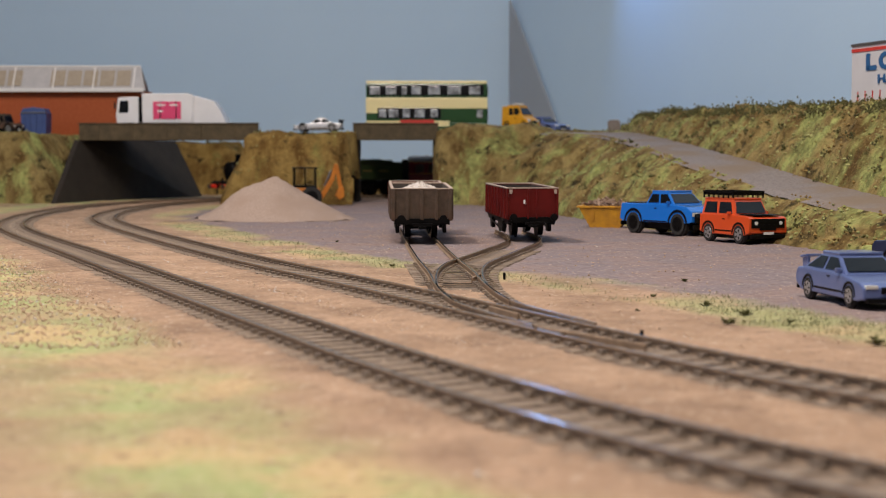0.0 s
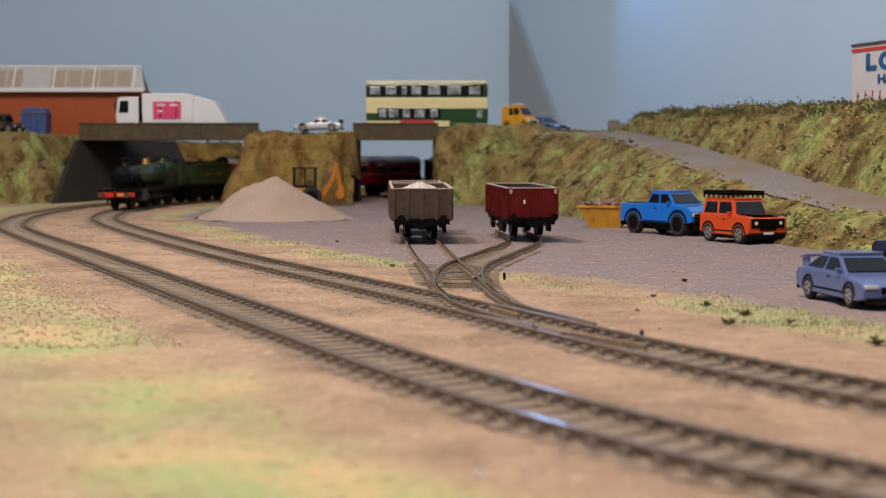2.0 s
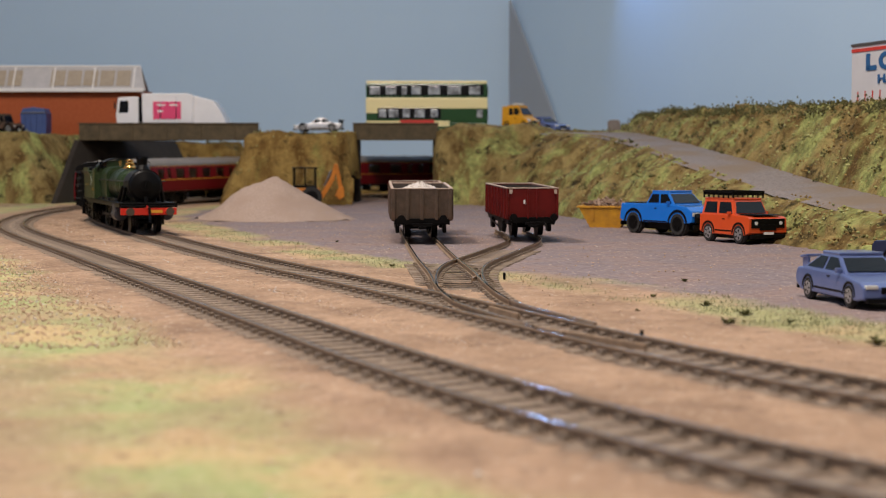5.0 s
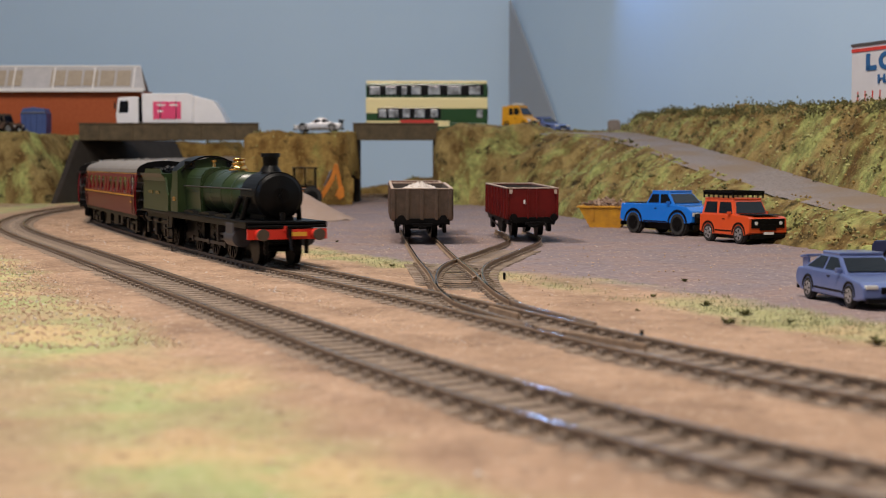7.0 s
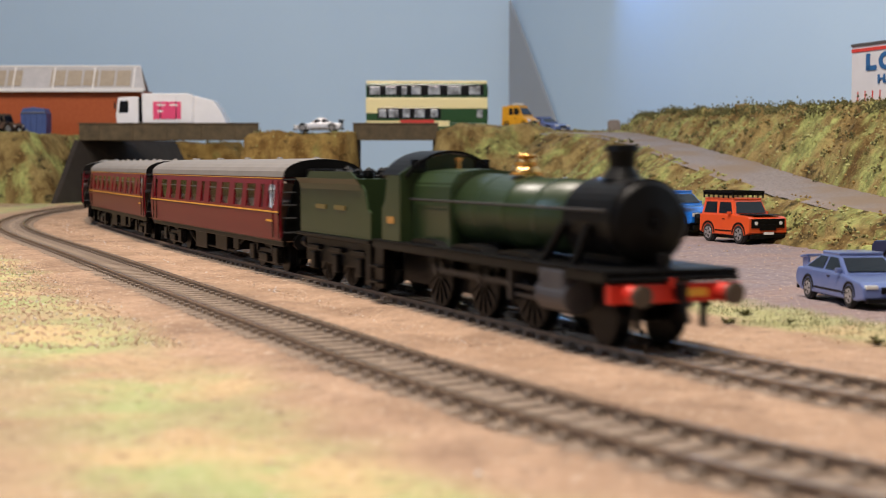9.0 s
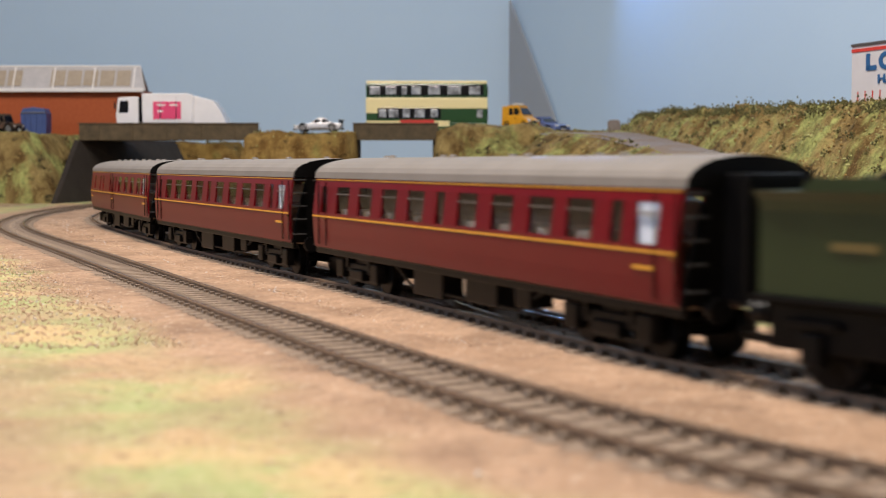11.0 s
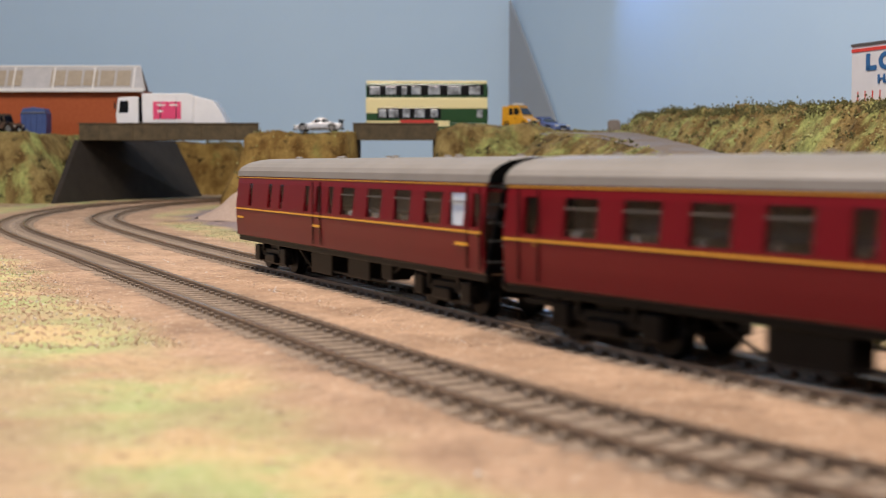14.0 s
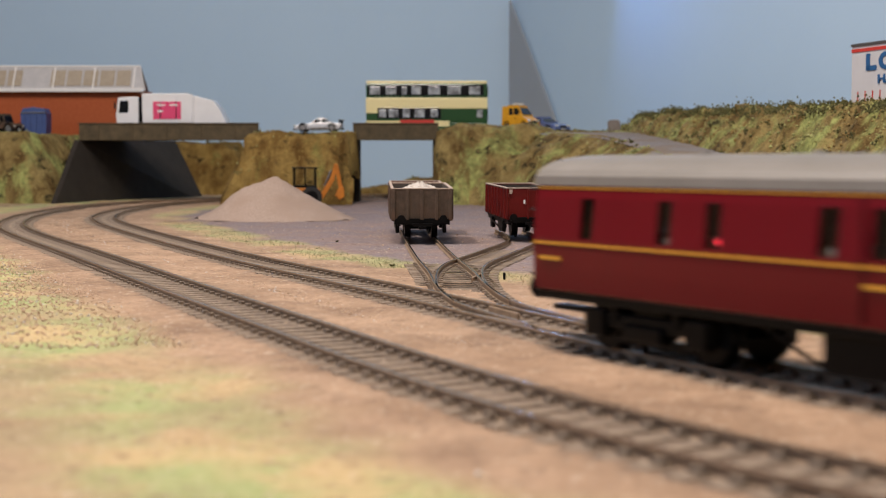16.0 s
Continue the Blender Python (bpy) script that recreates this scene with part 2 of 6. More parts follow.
class Path:
    """A line on the board: a start, a heading and curvatures at even steps, then fixed curves to its end."""

    def __init__(self, x, y, heading, ks, ds, tail, back):
        step = 0.004
        s, pts, th = 0.0, [], heading
        n = int((len(ks) - 1) * ds / step)
        px, py = x, y
        S, X, Y, T = [0.0], [x], [y], [th]
        turns = [(float(np.interp(i * step, np.arange(len(ks)) * ds, ks)), step) for i in range(n)]
        for length, k in tail:
            turns += [(k, step)] * int(length / step)
        for k, st in turns:
            th += k * st
            px += math.cos(th) * st
            py += math.sin(th) * st
            s += st
            S.append(s), X.append(px), Y.append(py), T.append(th)
        b = int(back / step)
        bx, by, bs = [], [], []
        th, px, py = heading, x, y
        for i in range(b):
            th -= 0.35 * step
            px -= math.cos(th) * step
            py -= math.sin(th) * step
            bx.append(px), by.append(py), bs.append((-(i + 1) * step, th))
        self.s = np.array([q[0] for q in bs][::-1] + S)
        self.t = np.array([q[1] for q in bs][::-1] + T)
        self.x = np.array(bx[::-1] + X)
        self.y = np.array(by[::-1] + Y)

    def at(self, s):
        return float(np.interp(s, self.s, self.x)), float(np.interp(s, self.s, self.y)), float(np.interp(s, self.s, self.t))


def rise(s):
    u = min(1.0, max(0.0, (s - 0.9) / 0.6))
    return 0.007 * u * u * (3 - 2 * u)


KN = [-2.9244, 0.0508, -0.1019, 0.1763, -0.2922, -1.2384]
KB = [-2.812, 0.525, -0.272, -0.122, -0.127, -0.9]
DS = 2.2 / 12
NEAR = Path(0.0578, 0.1850, 2.2521, KN, DS, [(0.10, -0.767), (0.16, -1.425), (0.65, -2.136), (0.6, 0.0)], 1.4)
FAR = Path(0.089, 0.249, 2.183, KB, DS, [(0.09, -1.5), (0.20, -2.0), (0.80, -3.1), (0.9, 0.0)], 1.4)

BROWN_LINE = [(0.0316, 0.366), (0.013, 0.426), (0.0065, 0.486), (0.003, 0.55), (-0.003, 0.633), (-0.0115, 0.775), (-0.0195, 0.93)]
RED_LINE = [(0.012, 0.43), (0.0065, 0.49), (0.0085, 0.58), (0.024, 0.664), (0.0425, 0.758), (0.046, 0.82), (0.042, 0.90)]


def smooth_line(pts, step=0.004):
    out = []
    p = [Vector(q) for q in [(2 * pts[0][0] - pts[1][0], 2 * pts[0][1] - pts[1][1]), *pts, (2 * pts[-1][0] - pts[-2][0], 2 * pts[-1][1] - pts[-2][1])]]
    for a, b, c, d in zip(p, p[1:], p[2:], p[3:]):
        n = max(2, int((c - b).length / step))
        for i in range(n):
            t = i / n
            out.append(0.5 * (2 * b + (c - a) * t + (2 * a - 5 * b + 4 * c - d) * t * t + (3 * b - a - 3 * c + d) * t ** 3))
    out.append(p[-2])
    return out


# ---- room ----
CORNER = (0.097, 2.0)


def wall(name, a, b, z0, z1, thick, label, paint=None):
    a, b = Vector(a), Vector(b)
    d = (b - a).normalized()
    n = Vector((d.y, -d.x)) * thick
    bm = bm_new()
    loft(bm, [[(*a, z), (*b, z), (*(b + n), z), (*(a + n), z)] for z in (z0, z1)])
    return tagged(mesh_object(name, bm, paint or M_WALL), label, "wall", kind="structure")


RIGHT_END = (1.33, -0.60)
wall("wall_north", (-1.5, 2.0), CORNER, -0.5, 1.6, -0.05, "pale sky-blue painted wall behind the layout")
wall("wall_east", CORNER, RIGHT_END, -0.5, 1.6, -0.05, "pale sky-blue painted wall running along the layout")
wall("wall_south", RIGHT_END, (-1.5, -0.60), -0.5, 1.6, -0.05, "plain grey painted wall opposite the layout", M_CEIL)
wall("wall_west", (-1.5, -0.60), (-1.5, 2.0), -0.5, 1.6, -0.05, "plain grey painted side wall of the room", M_CEIL)
bm = bm_new()
box(bm, (0.0, 0.7, 1.625), (3.4, 3.0, 0.05))
tagged(mesh_object("ceiling", bm, M_CEIL), "plain grey room ceiling", "ceiling", kind="structure")
bm = bm_new()
box(bm, (0.0, 0.7, -0.525), (3.4, 3.0, 0.05))
tagged(mesh_object("floor", bm, M_CEIL), "plain pale room floor below the baseboard", "floor", kind="structure")

# thin triangle added over the east wall as its diagonal corner shadow
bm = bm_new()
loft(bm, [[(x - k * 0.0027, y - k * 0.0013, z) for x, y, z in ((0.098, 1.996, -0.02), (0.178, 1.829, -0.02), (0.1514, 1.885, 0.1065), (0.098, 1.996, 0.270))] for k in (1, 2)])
tagged(mesh_object("corner_panel", bm, M_CORNER_SHADE), "grey sheet standing in for the shadow in the backscene corner", "panel", kind="structure")

# ---- the board's ground, one sheet ----
GROUND_Z = -0.0026
fx, fy = FAR.x[::2], FAR.y[::2]
nx, ny = NEAR.x[::2], NEAR.y[::2]
ft, nt_ = FAR.t[::2], NEAR.t[::2]


def side(px, py, tx, ty, tt):
    """Signed distance to a track: positive on the yard's side."""
    d = (tx - px) ** 2 + (ty - py) ** 2
    i = int(np.argmin(d))
    sign = 1 if (px - tx[i]) * math.sin(tt[i]) - (py - ty[i]) * math.cos(tt[i]) > 0 else -1
    return sign * math.sqrt(d[i])


def soft(a, b, v):
    u = min(1.0, max(0.0, (v - a) / (b - a)))
    return u * u * (3 - 2 * u)


def strip(y):
    """Middle and half width of the grass strip on the yard's side of the far track."""
    k = soft(0.52, 0.66, y)
    return 0.082 - 0.030 * k, 0.019 - 0.003 * k


def strip_grass(x, y, df, w):
    c, wd = strip(y)
    g = 1 - soft(wd * 0.6, wd * 1.25, abs(df + 0.008 * w - c))
    return 0.7 * g * soft(-0.35, 0.15, noise.noise((x * 20, y * 20, 7.7)) + 0.15)


def ground():
    xs = np.concatenate([np.arange(-1.45, -0.56, 0.05), np.arange(-0.56, 0.42, 0.004), np.arange(0.42, 0.95, 0.05)])
    ys = np.concatenate([np.arange(-0.55, 0.10, 0.05), np.arange(0.10, 1.0, 0.004), np.arange(1.0, 1.8, 0.009), [1.85, 1.9, 1.99]])
    verts, faces, cols = [], [], []
    for y in ys:
        for x in xs:
            dn, df = side(x, y, nx, ny, nt_), side(x, y, fx, fy, ft)
            w = noise.noise((x * 22, y * 22, 0.3)) + 0.6 * noise.noise((x * 70, y * 70, 1.3))
            grass, yard = 0.0, 0.0
            # mask of the painted gap shade along both main tracks
            bed_shade = 1 - soft(0.0135, 0.0165, min(abs(dn), abs(df)) + 0.002 * w)
            if dn < 0:
                grass = soft(0.028, 0.046, -dn + 0.011 * w) * (1 - 0.78 * soft(0.062, 0.090, -dn + 0.016 * w))
                grass *= 0.40 + 0.60 * soft(-0.4, 0.1, noise.noise((x * 26, y * 18, 4.2)) + 0.15)
            elif df > 0 and y < 1.5:
                c, wd = strip(y)
                yard = soft(c, c + 0.020, df + 0.010 * w)
                grass = strip_grass(x, y, df, w)
            z = GROUND_Z + 0.0007 * noise.noise((x * 60, y * 60, 5)) + 0.0004 * noise.noise((x * 230, y * 230, 9))
            if y > 1.1:
                z += 0.006 * soft(1.1, 1.55, y)
            near = min(abs(dn), abs(df))
            z += 0.0007 * (1 - soft(0.020, 0.034, near))
            if near < 0.0145:
                z = GROUND_Z + 0.0005 + 0.5 * (z - GROUND_Z - 0.0007)
            verts.append((x, y, z))
            cols.append((yard, grass, bed_shade, 1.0))
    n = len(xs)
    for j in range(len(ys) - 1):
        for i in range(n - 1):
            a = j * n + i
            faces.append((a, a + 1, a + n + 1, a + n))
    me = bpy.data.meshes.new("ground")
    me.from_pydata(verts, [], faces)
    att = me.color_attributes.new("zone", "FLOAT_COLOR", "POINT")
    att.data.foreach_set("color", np.array(cols, dtype=np.float32).ravel())
    for p in me.polygons:
        p.use_smooth = True
    me.materials.append(M_GROUND)
    ob = new("ground", me)
    return tagged(ob, "scenic baseboard of tan ballast, grit yard and patchy static grass", "ground", kind="structure")


ground()


# ---- track ----
def rail_mesh(points, normals, off, gap_from=None):
    """Flat-bottomed rail swept along a line; the head has its own polished strip."""
    prof = [(-0.0010, -0.0026), (0.0010, -0.0026), (0.0010, -0.0023), (0.00025, -0.0019), (0.00025, -0.0009), (0.00048, -0.0007), (0.00048, -0.0001), (0.00036, 0.0), (-0.00036, 0.0), (-0.00048, -0.0001), (-0.00048, -0.0007), (-0.00025, -0.0009), (-0.00025, -0.0019), (-0.0010, -0.0023)]
    bm = bm_new()
    rings = []
    for (x, y, z), (ux, uy) in zip(points, normals):
        rings.append([(x + ux * (off + a), y + uy * (off + a), z + b) for a, b in prof])
    loft(bm, rings)
    for f in bm.faces:
        f.material_index = 1 if f.normal.z > 0.9 and f.calc_center_median().z > -0.0008 + min(p[2] for p in points) * 0 and len(f.verts) == 4 and abs(f.normal.z) > 0.97 else 0
    return bm


def sleeper_mesh():
    bm = bm_new()
    box(bm, (0, 0, -0.0026), (0.0042, 0.0300, 0.0017), 0.0003)
    for sgn in (-1, 1):
        for o in (-0.0021, 0.0021):
            box(bm, (0, sgn * GAUGE / 2 + o * 0.8, -0.0015), (0.0026, 0.0016, 0.0010))
    me = bpy.data.meshes.new("sleeper")
    bm.to_mesh(me)
    bm.free()
    me.materials.append(M_SLEEPER)
    return me


SLEEPER = sleeper_mesh()


def lay_track(label, pts3, heads, sleepers, jitter=1):
    t = thing("railway_track", Matrix(), label, "track", "tracks on the board")
    nrm = [(math.sin(h), -math.cos(h)) for h in heads]
    for sgn in (-1, 1):
        part("rail", rail_mesh(pts3, nrm, sgn * GAUGE / 2), [M_RAIL, M_RAILTOP], t)
    for x, y, z, h in sleepers:
        ob = new("sleeper", SLEEPER)
        ob.parent = t
        ob.matrix_basis = Matrix.Translation((x, y, z)) @ Matrix.Rotation(h + random.uniform(-0.03, 0.03) * jitter, 4, "Z")
    return t


def main_track(path, label, rising, s0, s1, s2):
    ss = np.arange(s0, s2, 0.006)
    pts, heads = [], []
    for q in ss:
        x, y, h = path.at(q)
        pts.append((x, y, rise(q) if rising else 0.8 * rise(q - 0.08)))
        heads.append(h)
    sl = []
    for q in np.arange(max(s0, -0.14), s1, 0.0074):
        x, y, h = path.at(q)
        sl.append((x, y, rise(q) if rising else 0.8 * rise(q - 0.08), h))
    return lay_track(label, pts, heads, sl)


main_track(NEAR, "curving model railway track with dusty sleepers beside the grass", False, -0.75, 1.62, 2.2)
main_track(FAR, "curving model railway main track beside the yard", True, -1.2, 1.60, 2.6)


def siding(line, label, keep):
    p = smooth_line(line)
    heads = [math.atan2((b - a).y, (b - a).x) for a, b in zip(p, p[1:])]
    heads.append(heads[-1])
    p3 = [(q.x, q.y, 0.0002) for q in p]
    sl, acc = [], 0.0
    for i in range(1, len(p)):
        acc += (p[i] - p[i - 1]).length
        if acc > 0.0072:
            acc = 0.0
            if keep[0] < p[i].y < keep[1]:
                sl.append((p[i].x, p[i].y, -0.0003, heads[i]))
    return lay_track(label, p3, heads, sl)


siding(BROWN_LINE, "half-buried siding track under the brown wagon", (0.37, 0.62))
siding(RED_LINE, "half-buried curved siding track under the red wagon", (0.50, 0.72))


def small_block(name, x, y, z, s, material, label, rz=0):
    bm = bm_new()
    box(bm, (0, 0, 0), s, 0.0003)
    ob = mesh_object(name, bm, material)
    ob.matrix_world = pose(x, y, z, 0, 0, rz)
    return tagged(ob, label, "track fitting")


# point blades, tie bars and check rails of the turnout
for x, y, rz, l, nm in ((0.020, 0.372, 117, 0.045, "point_blade"), (0.034, 0.348, 122, 0.05, "point_blade"), (0.0175, 0.405, 110, 0.022, "check_rail"), (-0.0025, 0.50, 96, 0.03, "check_rail"), (0.0125, 0.53, 80, 0.02, "check_rail")):
    small_block(nm, x, y, -0.0012, (l, 0.0009, 0.0022), M_RAIL, "dark steel rail piece of the turnout", rz)
for x, y, rz in ((0.0045, 0.525, 5), (0.046, 0.322, 30)):
    small_block("tie_bar", x, y, -0.0024, (0.026, 0.003, 0.0012), M_SLEEPER, "dark plastic tie bar across the point", rz)
for x, y in ((0.0235, 0.357), (0.0497, 0.352), (0.0235, 0.540), (0.135, 0.335)):
    small_block("track_pin", x, y, -0.0012, (0.0010, 0.0010, 0.0028), M_BLACK, "short dark peg standing in the ballast")


# ---- hills ----
GRIDS = {}


def sheet(name, grid, material, label, category="hill"):
    GRIDS[name] = grid
    n, m = len(grid), len(grid[0])
    verts = [p for row in grid for p in row]
    faces = [(j * m + i, j * m + i + 1, (j + 1) * m + i + 1, (j + 1) * m + i) for j in range(n - 1) for i in range(m - 1)]
    me = bpy.data.meshes.new(name)
    me.from_pydata(verts, [], faces)
    bm = bm_new()
    bm.from_mesh(me)
    bmesh.ops.recalc_face_normals(bm, faces=bm.faces[:])
    bm.to_mesh(me)
    bm.free()
    for p in me.polygons:
        p.use_smooth = True
    me.materials.append(material)
    return tagged(new(name, me), label, category, kind="structure")


def bumps(p, amp=0.004):
    v = Vector(p)
    return amp * (1.3 * noise.noise(v * 28) + 0.9 * noise.noise(v * 75 + Vector((3, 1, 7))) + 0.45 * noise.noise(v * 190))


def mound(x0, x1, y0, y1, z, steep=(0.03, 0.03, 0.03, 0.03), step=0.004, base=-0.006, amp=0.0065):
    """A flat-topped bank; steep = how far in the left, right, front and back slopes reach the top."""
    grid = []
    for y in np.arange(y0, y1 + step / 2, step):
        row = []
        for x in np.arange(x0, x1 + step / 2, step):
            k = min((x - x0) / steep[0], (x1 - x) / steep[1], (y - y0) / steep[2], (y1 - y) / steep[3], 1.0)
            k = max(0.0, k)
            k = k + 0.10 * math.sin(k * math.pi)
            q = bumps((x, y, 0.2), amp)
            row.append((x + bumps((x, y, 3.1), amp) * (k > 0), y + bumps((y, x, 6.1), amp * 1.2) * (k > 0), base + (z - base) * min(1, k) + q * (1 if k < 0.9 else 0.45)))
        grid.append(row)
    return grid


ROAD_Z = 0.0728
sheet("hill_rear", mound(-0.80, -0.455, 1.53, 1.86, ROAD_Z, (0.01, 0.02, 0.02, 0.01), 0.008), M_HILL, "grassy bank under the brick warehouse")
LEAN = ((-0.388, 1.405), (-0.279, 1.665))  # foot of the leaning wall


def behind_wall(grid):
    """Keep a bank behind the leaning wall's face."""
    (ax, ay), (bx, by) = LEAN
    l = math.hypot(bx - ax, by - ay)
    out = []
    for row in grid:
        r = []
        for x, y, z in row:
            back = ((y - ay) * (bx - ax) - (x - ax) * (by - ay)) / l
            r.append((x, y, min(z, max(-0.006, -0.010 + 0.078 * back / 0.048))))
        out.append(r)
    return out


sheet("hill_left", behind_wall(mound(-0.80, -0.360, 1.415, 1.56, ROAD_Z, (0.01, 0.006, 0.030, 0.006))), M_HILL, "steep bank of green and straw scatter beside the bridge")
sheet("hill_middle", mound(-0.222, -0.088, 1.385, 1.50, ROAD_Z, (0.034, 0.006, 0.022, 0.006)), M_HILL_BROWN, "brown and straw coloured bank between the two bridges")
sheet("hill_back", mound(-0.40, -0.232, 1.74, 1.90, 0.068, (0.01, 0.042, 0.03, 0.01)), M_HILL_BROWN, "brown bank behind the bridge opening")

sheet("hill_far", mound(-0.125, 0.06, 1.72, 1.86, 0.024, (0.09, 0.02, 0.05, 0.02)), M_HILL_BROWN, "low brown scrub bank seen through the short bridge")

RY = [0.50, 0.66, 0.77, 0.90, 1.02, 1.18, 1.32, 1.40]
FOOT = [0.245, 0.207, 0.184, 0.151, 0.129, 0.102, 0.075, 0.012]
EDGE_X = [0.262, 0.236, 0.217, 0.200, 0.178, 0.166, 0.150, 0.100]
EDGE_Z = [0.004, 0.0125, 0.0185, 0.0270, 0.0420, 0.0570, 0.0680, 0.0730]
TOP_X = [0.31, 0.277, 0.252, 0.238, 0.222, 0.205, 0.192, 0.186]
TOP_Z = [0.006, 0.0140, 0.0215, 0.0310, 0.0440, 0.0580, 0.0685, 0.0730]
CREST_X = [0.35, 0.312, 0.290, 0.274, 0.262, 0.235, 0.212, 0.204]
CREST_Z = [0.066, 0.0745, 0.0790, 0.0800, 0.0830, 0.0880, 0.0905, 0.0900]


def hill_right():
    slope, road, ridge = [], [], []
    for y in np.arange(0.30, 1.52, 0.004):
        f, ex, ez, tx, tz, cx, cz = (float(np.interp(y, RY, v)) for v in (FOOT, EDGE_X, EDGE_Z, TOP_X, TOP_Z, CREST_X, CREST_Z))
        wob = 0.006 * noise.noise((y * 18, 0, 2))
        row = []
        for i in range(25):
            u = i / 24
            x, z = f + wob + (ex - f - wob) * u ** 1.25, -0.006 + (ez + 0.006) * (u ** 0.85)
            q = bumps((x, y, z), 0.0062) * (0.25 + math.sin(math.pi * min(1, u * 1.05)))
            row.append((x - q * 0.7, y + q * 0.5, z + q * 0.6))
        slope.append(row)
        road.append([(ex - 0.004 + (tx - ex + 0.010) * i / 10, y, ez + (tz - ez) * i / 10 - (0.002 if i in (0, 10) else 0) + 0.0006 * noise.noise((y * 60, i, 0))) for i in range(11)])
        row = []
        for i in range(31):
            u = i / 24
            if u <= 1:
                x, z = tx + (cx - tx) * u, tz - 0.001 + (cz - tz) * (u ** 0.8)
            else:
                x, z = cx + 0.20 * (u - 1), cz - 0.02 * (u - 1)
            q = bumps((x, y, z), 0.005) * min(1, u * 3)
            row.append((x - q * 0.6, y + q * 0.4, z + q * 0.8))
        ridge.append(row)
    sheet("hill_right", slope, M_HILL, "long green and straw scatter bank above the yard")
    sheet("road_ramp", road, M_ROAD, "grey grit road climbing the bank", "road")
    sheet("hill_ridge", ridge, M_HILL, "grassy ridge with dark scrub beside the sloping road")


hill_right()
# the bank right of the small bridge, with the upper road on it
lip = [[(x, y, z + 0.0090 * math.exp(-((y - 1.440) / 0.022) ** 2) * soft(-0.008, 0.02, x) * (1 - 0.85 * soft(0.075, 0.14, x))) for x, y, z in row] for row in mound(-0.010, 0.22, 1.385, 1.62, ROAD_Z, (0.006, 0.01, 0.040, 0.01))]
sheet("hill_abutment", lip, M_HILL, "steep bank of scatter carrying the upper road beside the small bridge")


# ---- bridges ----
def bridge(x0, x1, label):
    t = thing("road_bridge", pose((x0 + x1) / 2, 1.46, 0), label, "bridge", "road bridges")
    w = x1 - x0
    bm = bm_new()
    box(bm, (0, 0, 0.0745), (w, 0.006, 0.0172), 0.0006)
    part("girder", bm, M_BEAM, t)
    bm = bm_new()
    box(bm, (0, 0.0, 0.0832), (w + 0.001, 0.008, 0.0012), 0.0003)
    part("coping", bm, M_BEAM, t)
    bm = bm_new()
    box(bm, (0, 0.050, 0.0700), (w, 0.092, 0.005), 0.0005)
    part("deck", bm, M_ROAD, t)
    for sx in np.arange(-w / 2 + 0.02, w / 2, 0.035):
        bm = bm_new()
        box(bm, (sx, -0.0034, 0.0745), (0.0012, 0.0012, 0.015))
        part("stiffener", bm, M_BEAM, t)
    return t


bridge(-0.374, -0.190, "long dark brown girder road bridge over the tracks")
bridge(-0.0925, -0.005, "short dark brown girder road bridge over the tracks")


def leaning_wall():
    bm = bm_new()
    front = [(-0.388, 1.405, -0.006), (-0.279, 1.665, -0.006), (-0.320, 1.695, 0.0695), (-0.3735, 1.4555, 0.0665)]
    loft(bm, [front, [(x - 0.006, y + 0.004, z) for x, y, z in front]])
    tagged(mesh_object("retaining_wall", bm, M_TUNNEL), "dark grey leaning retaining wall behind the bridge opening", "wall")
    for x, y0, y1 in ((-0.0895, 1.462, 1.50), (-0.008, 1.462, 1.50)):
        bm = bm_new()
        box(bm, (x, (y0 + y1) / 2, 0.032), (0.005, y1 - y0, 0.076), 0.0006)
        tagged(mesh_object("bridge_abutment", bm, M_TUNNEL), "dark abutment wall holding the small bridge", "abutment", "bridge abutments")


leaning_wall()


# ---- gravel pile ----
def pile():
    bm = bm_new()
    R = 0.066
    n, m = 30, 64
    rings = []
    for j in range(n):
        r = R * (1 - j / n)
        ring = []
        for i in range(m):
            a = 2 * math.pi * i / m
            x, y = r * math.cos(a) * 1.0, r * math.sin(a) * 0.80
            z = 0.0355 * (1 - r / R) ** 1.12 + 0.0022 * noise.noise((x * 45, y * 45, 1)) * (r / R) + 0.0009 * noise.noise((x * 160, y * 160, 4))
            z += 0.0065 * math.exp(-((x + 0.026) ** 2 + (y + 0.016) ** 2) / 0.00030) - 0.003 * math.exp(-((x - 0.02) ** 2 + (y + 0.02) ** 2) / 0.0002)
            ring.append((x, y, z - 0.0012))
        rings.append(ring)
    loft(bm, rings)
    ob = mesh_object("grit_mound", bm, M_PILE, smooth=True)
    ob.location = (-0.134, 1.13, GROUND_Z + 0.0008)
    return tagged(ob, "smooth pinkish grey heap of fine gravel on the yard", "mound")


pile()


# ---- train ----
def wheel_bm(r, w, seg=22, spokes=0):
    bm = bm_new()
    for sgn in (-1, 1):
        y = sgn * 0.0078
        tube(bm, (0, y - w / 2, 0), (0, y + w / 2, 0), r, seg=seg)
        tube(bm, (0, y - sgn * w / 2, 0), (0, y - sgn * (w / 2 + 0.0006), 0), r + 0.0009, seg=seg)
        if spokes:
            for i in range(spokes):
                a = 2 * math.pi * i / spokes
                box(bm, (math.cos(a) * r * 0.5, y + sgn * (w / 2 + 0.0002), math.sin(a) * r * 0.5), (r * 0.8, 0.0004, 0.0006), rot=Matrix.Rotation(-a, 4, "Y"))
            box(bm, (r * 0.33, y + sgn * (w / 2 + 0.0004), 0), (r * 0.5, 0.0010, r * 0.4))
    tube(bm, (0, -0.0085, 0), (0, 0.0085, 0), 0.0015, seg=8)
    return bm


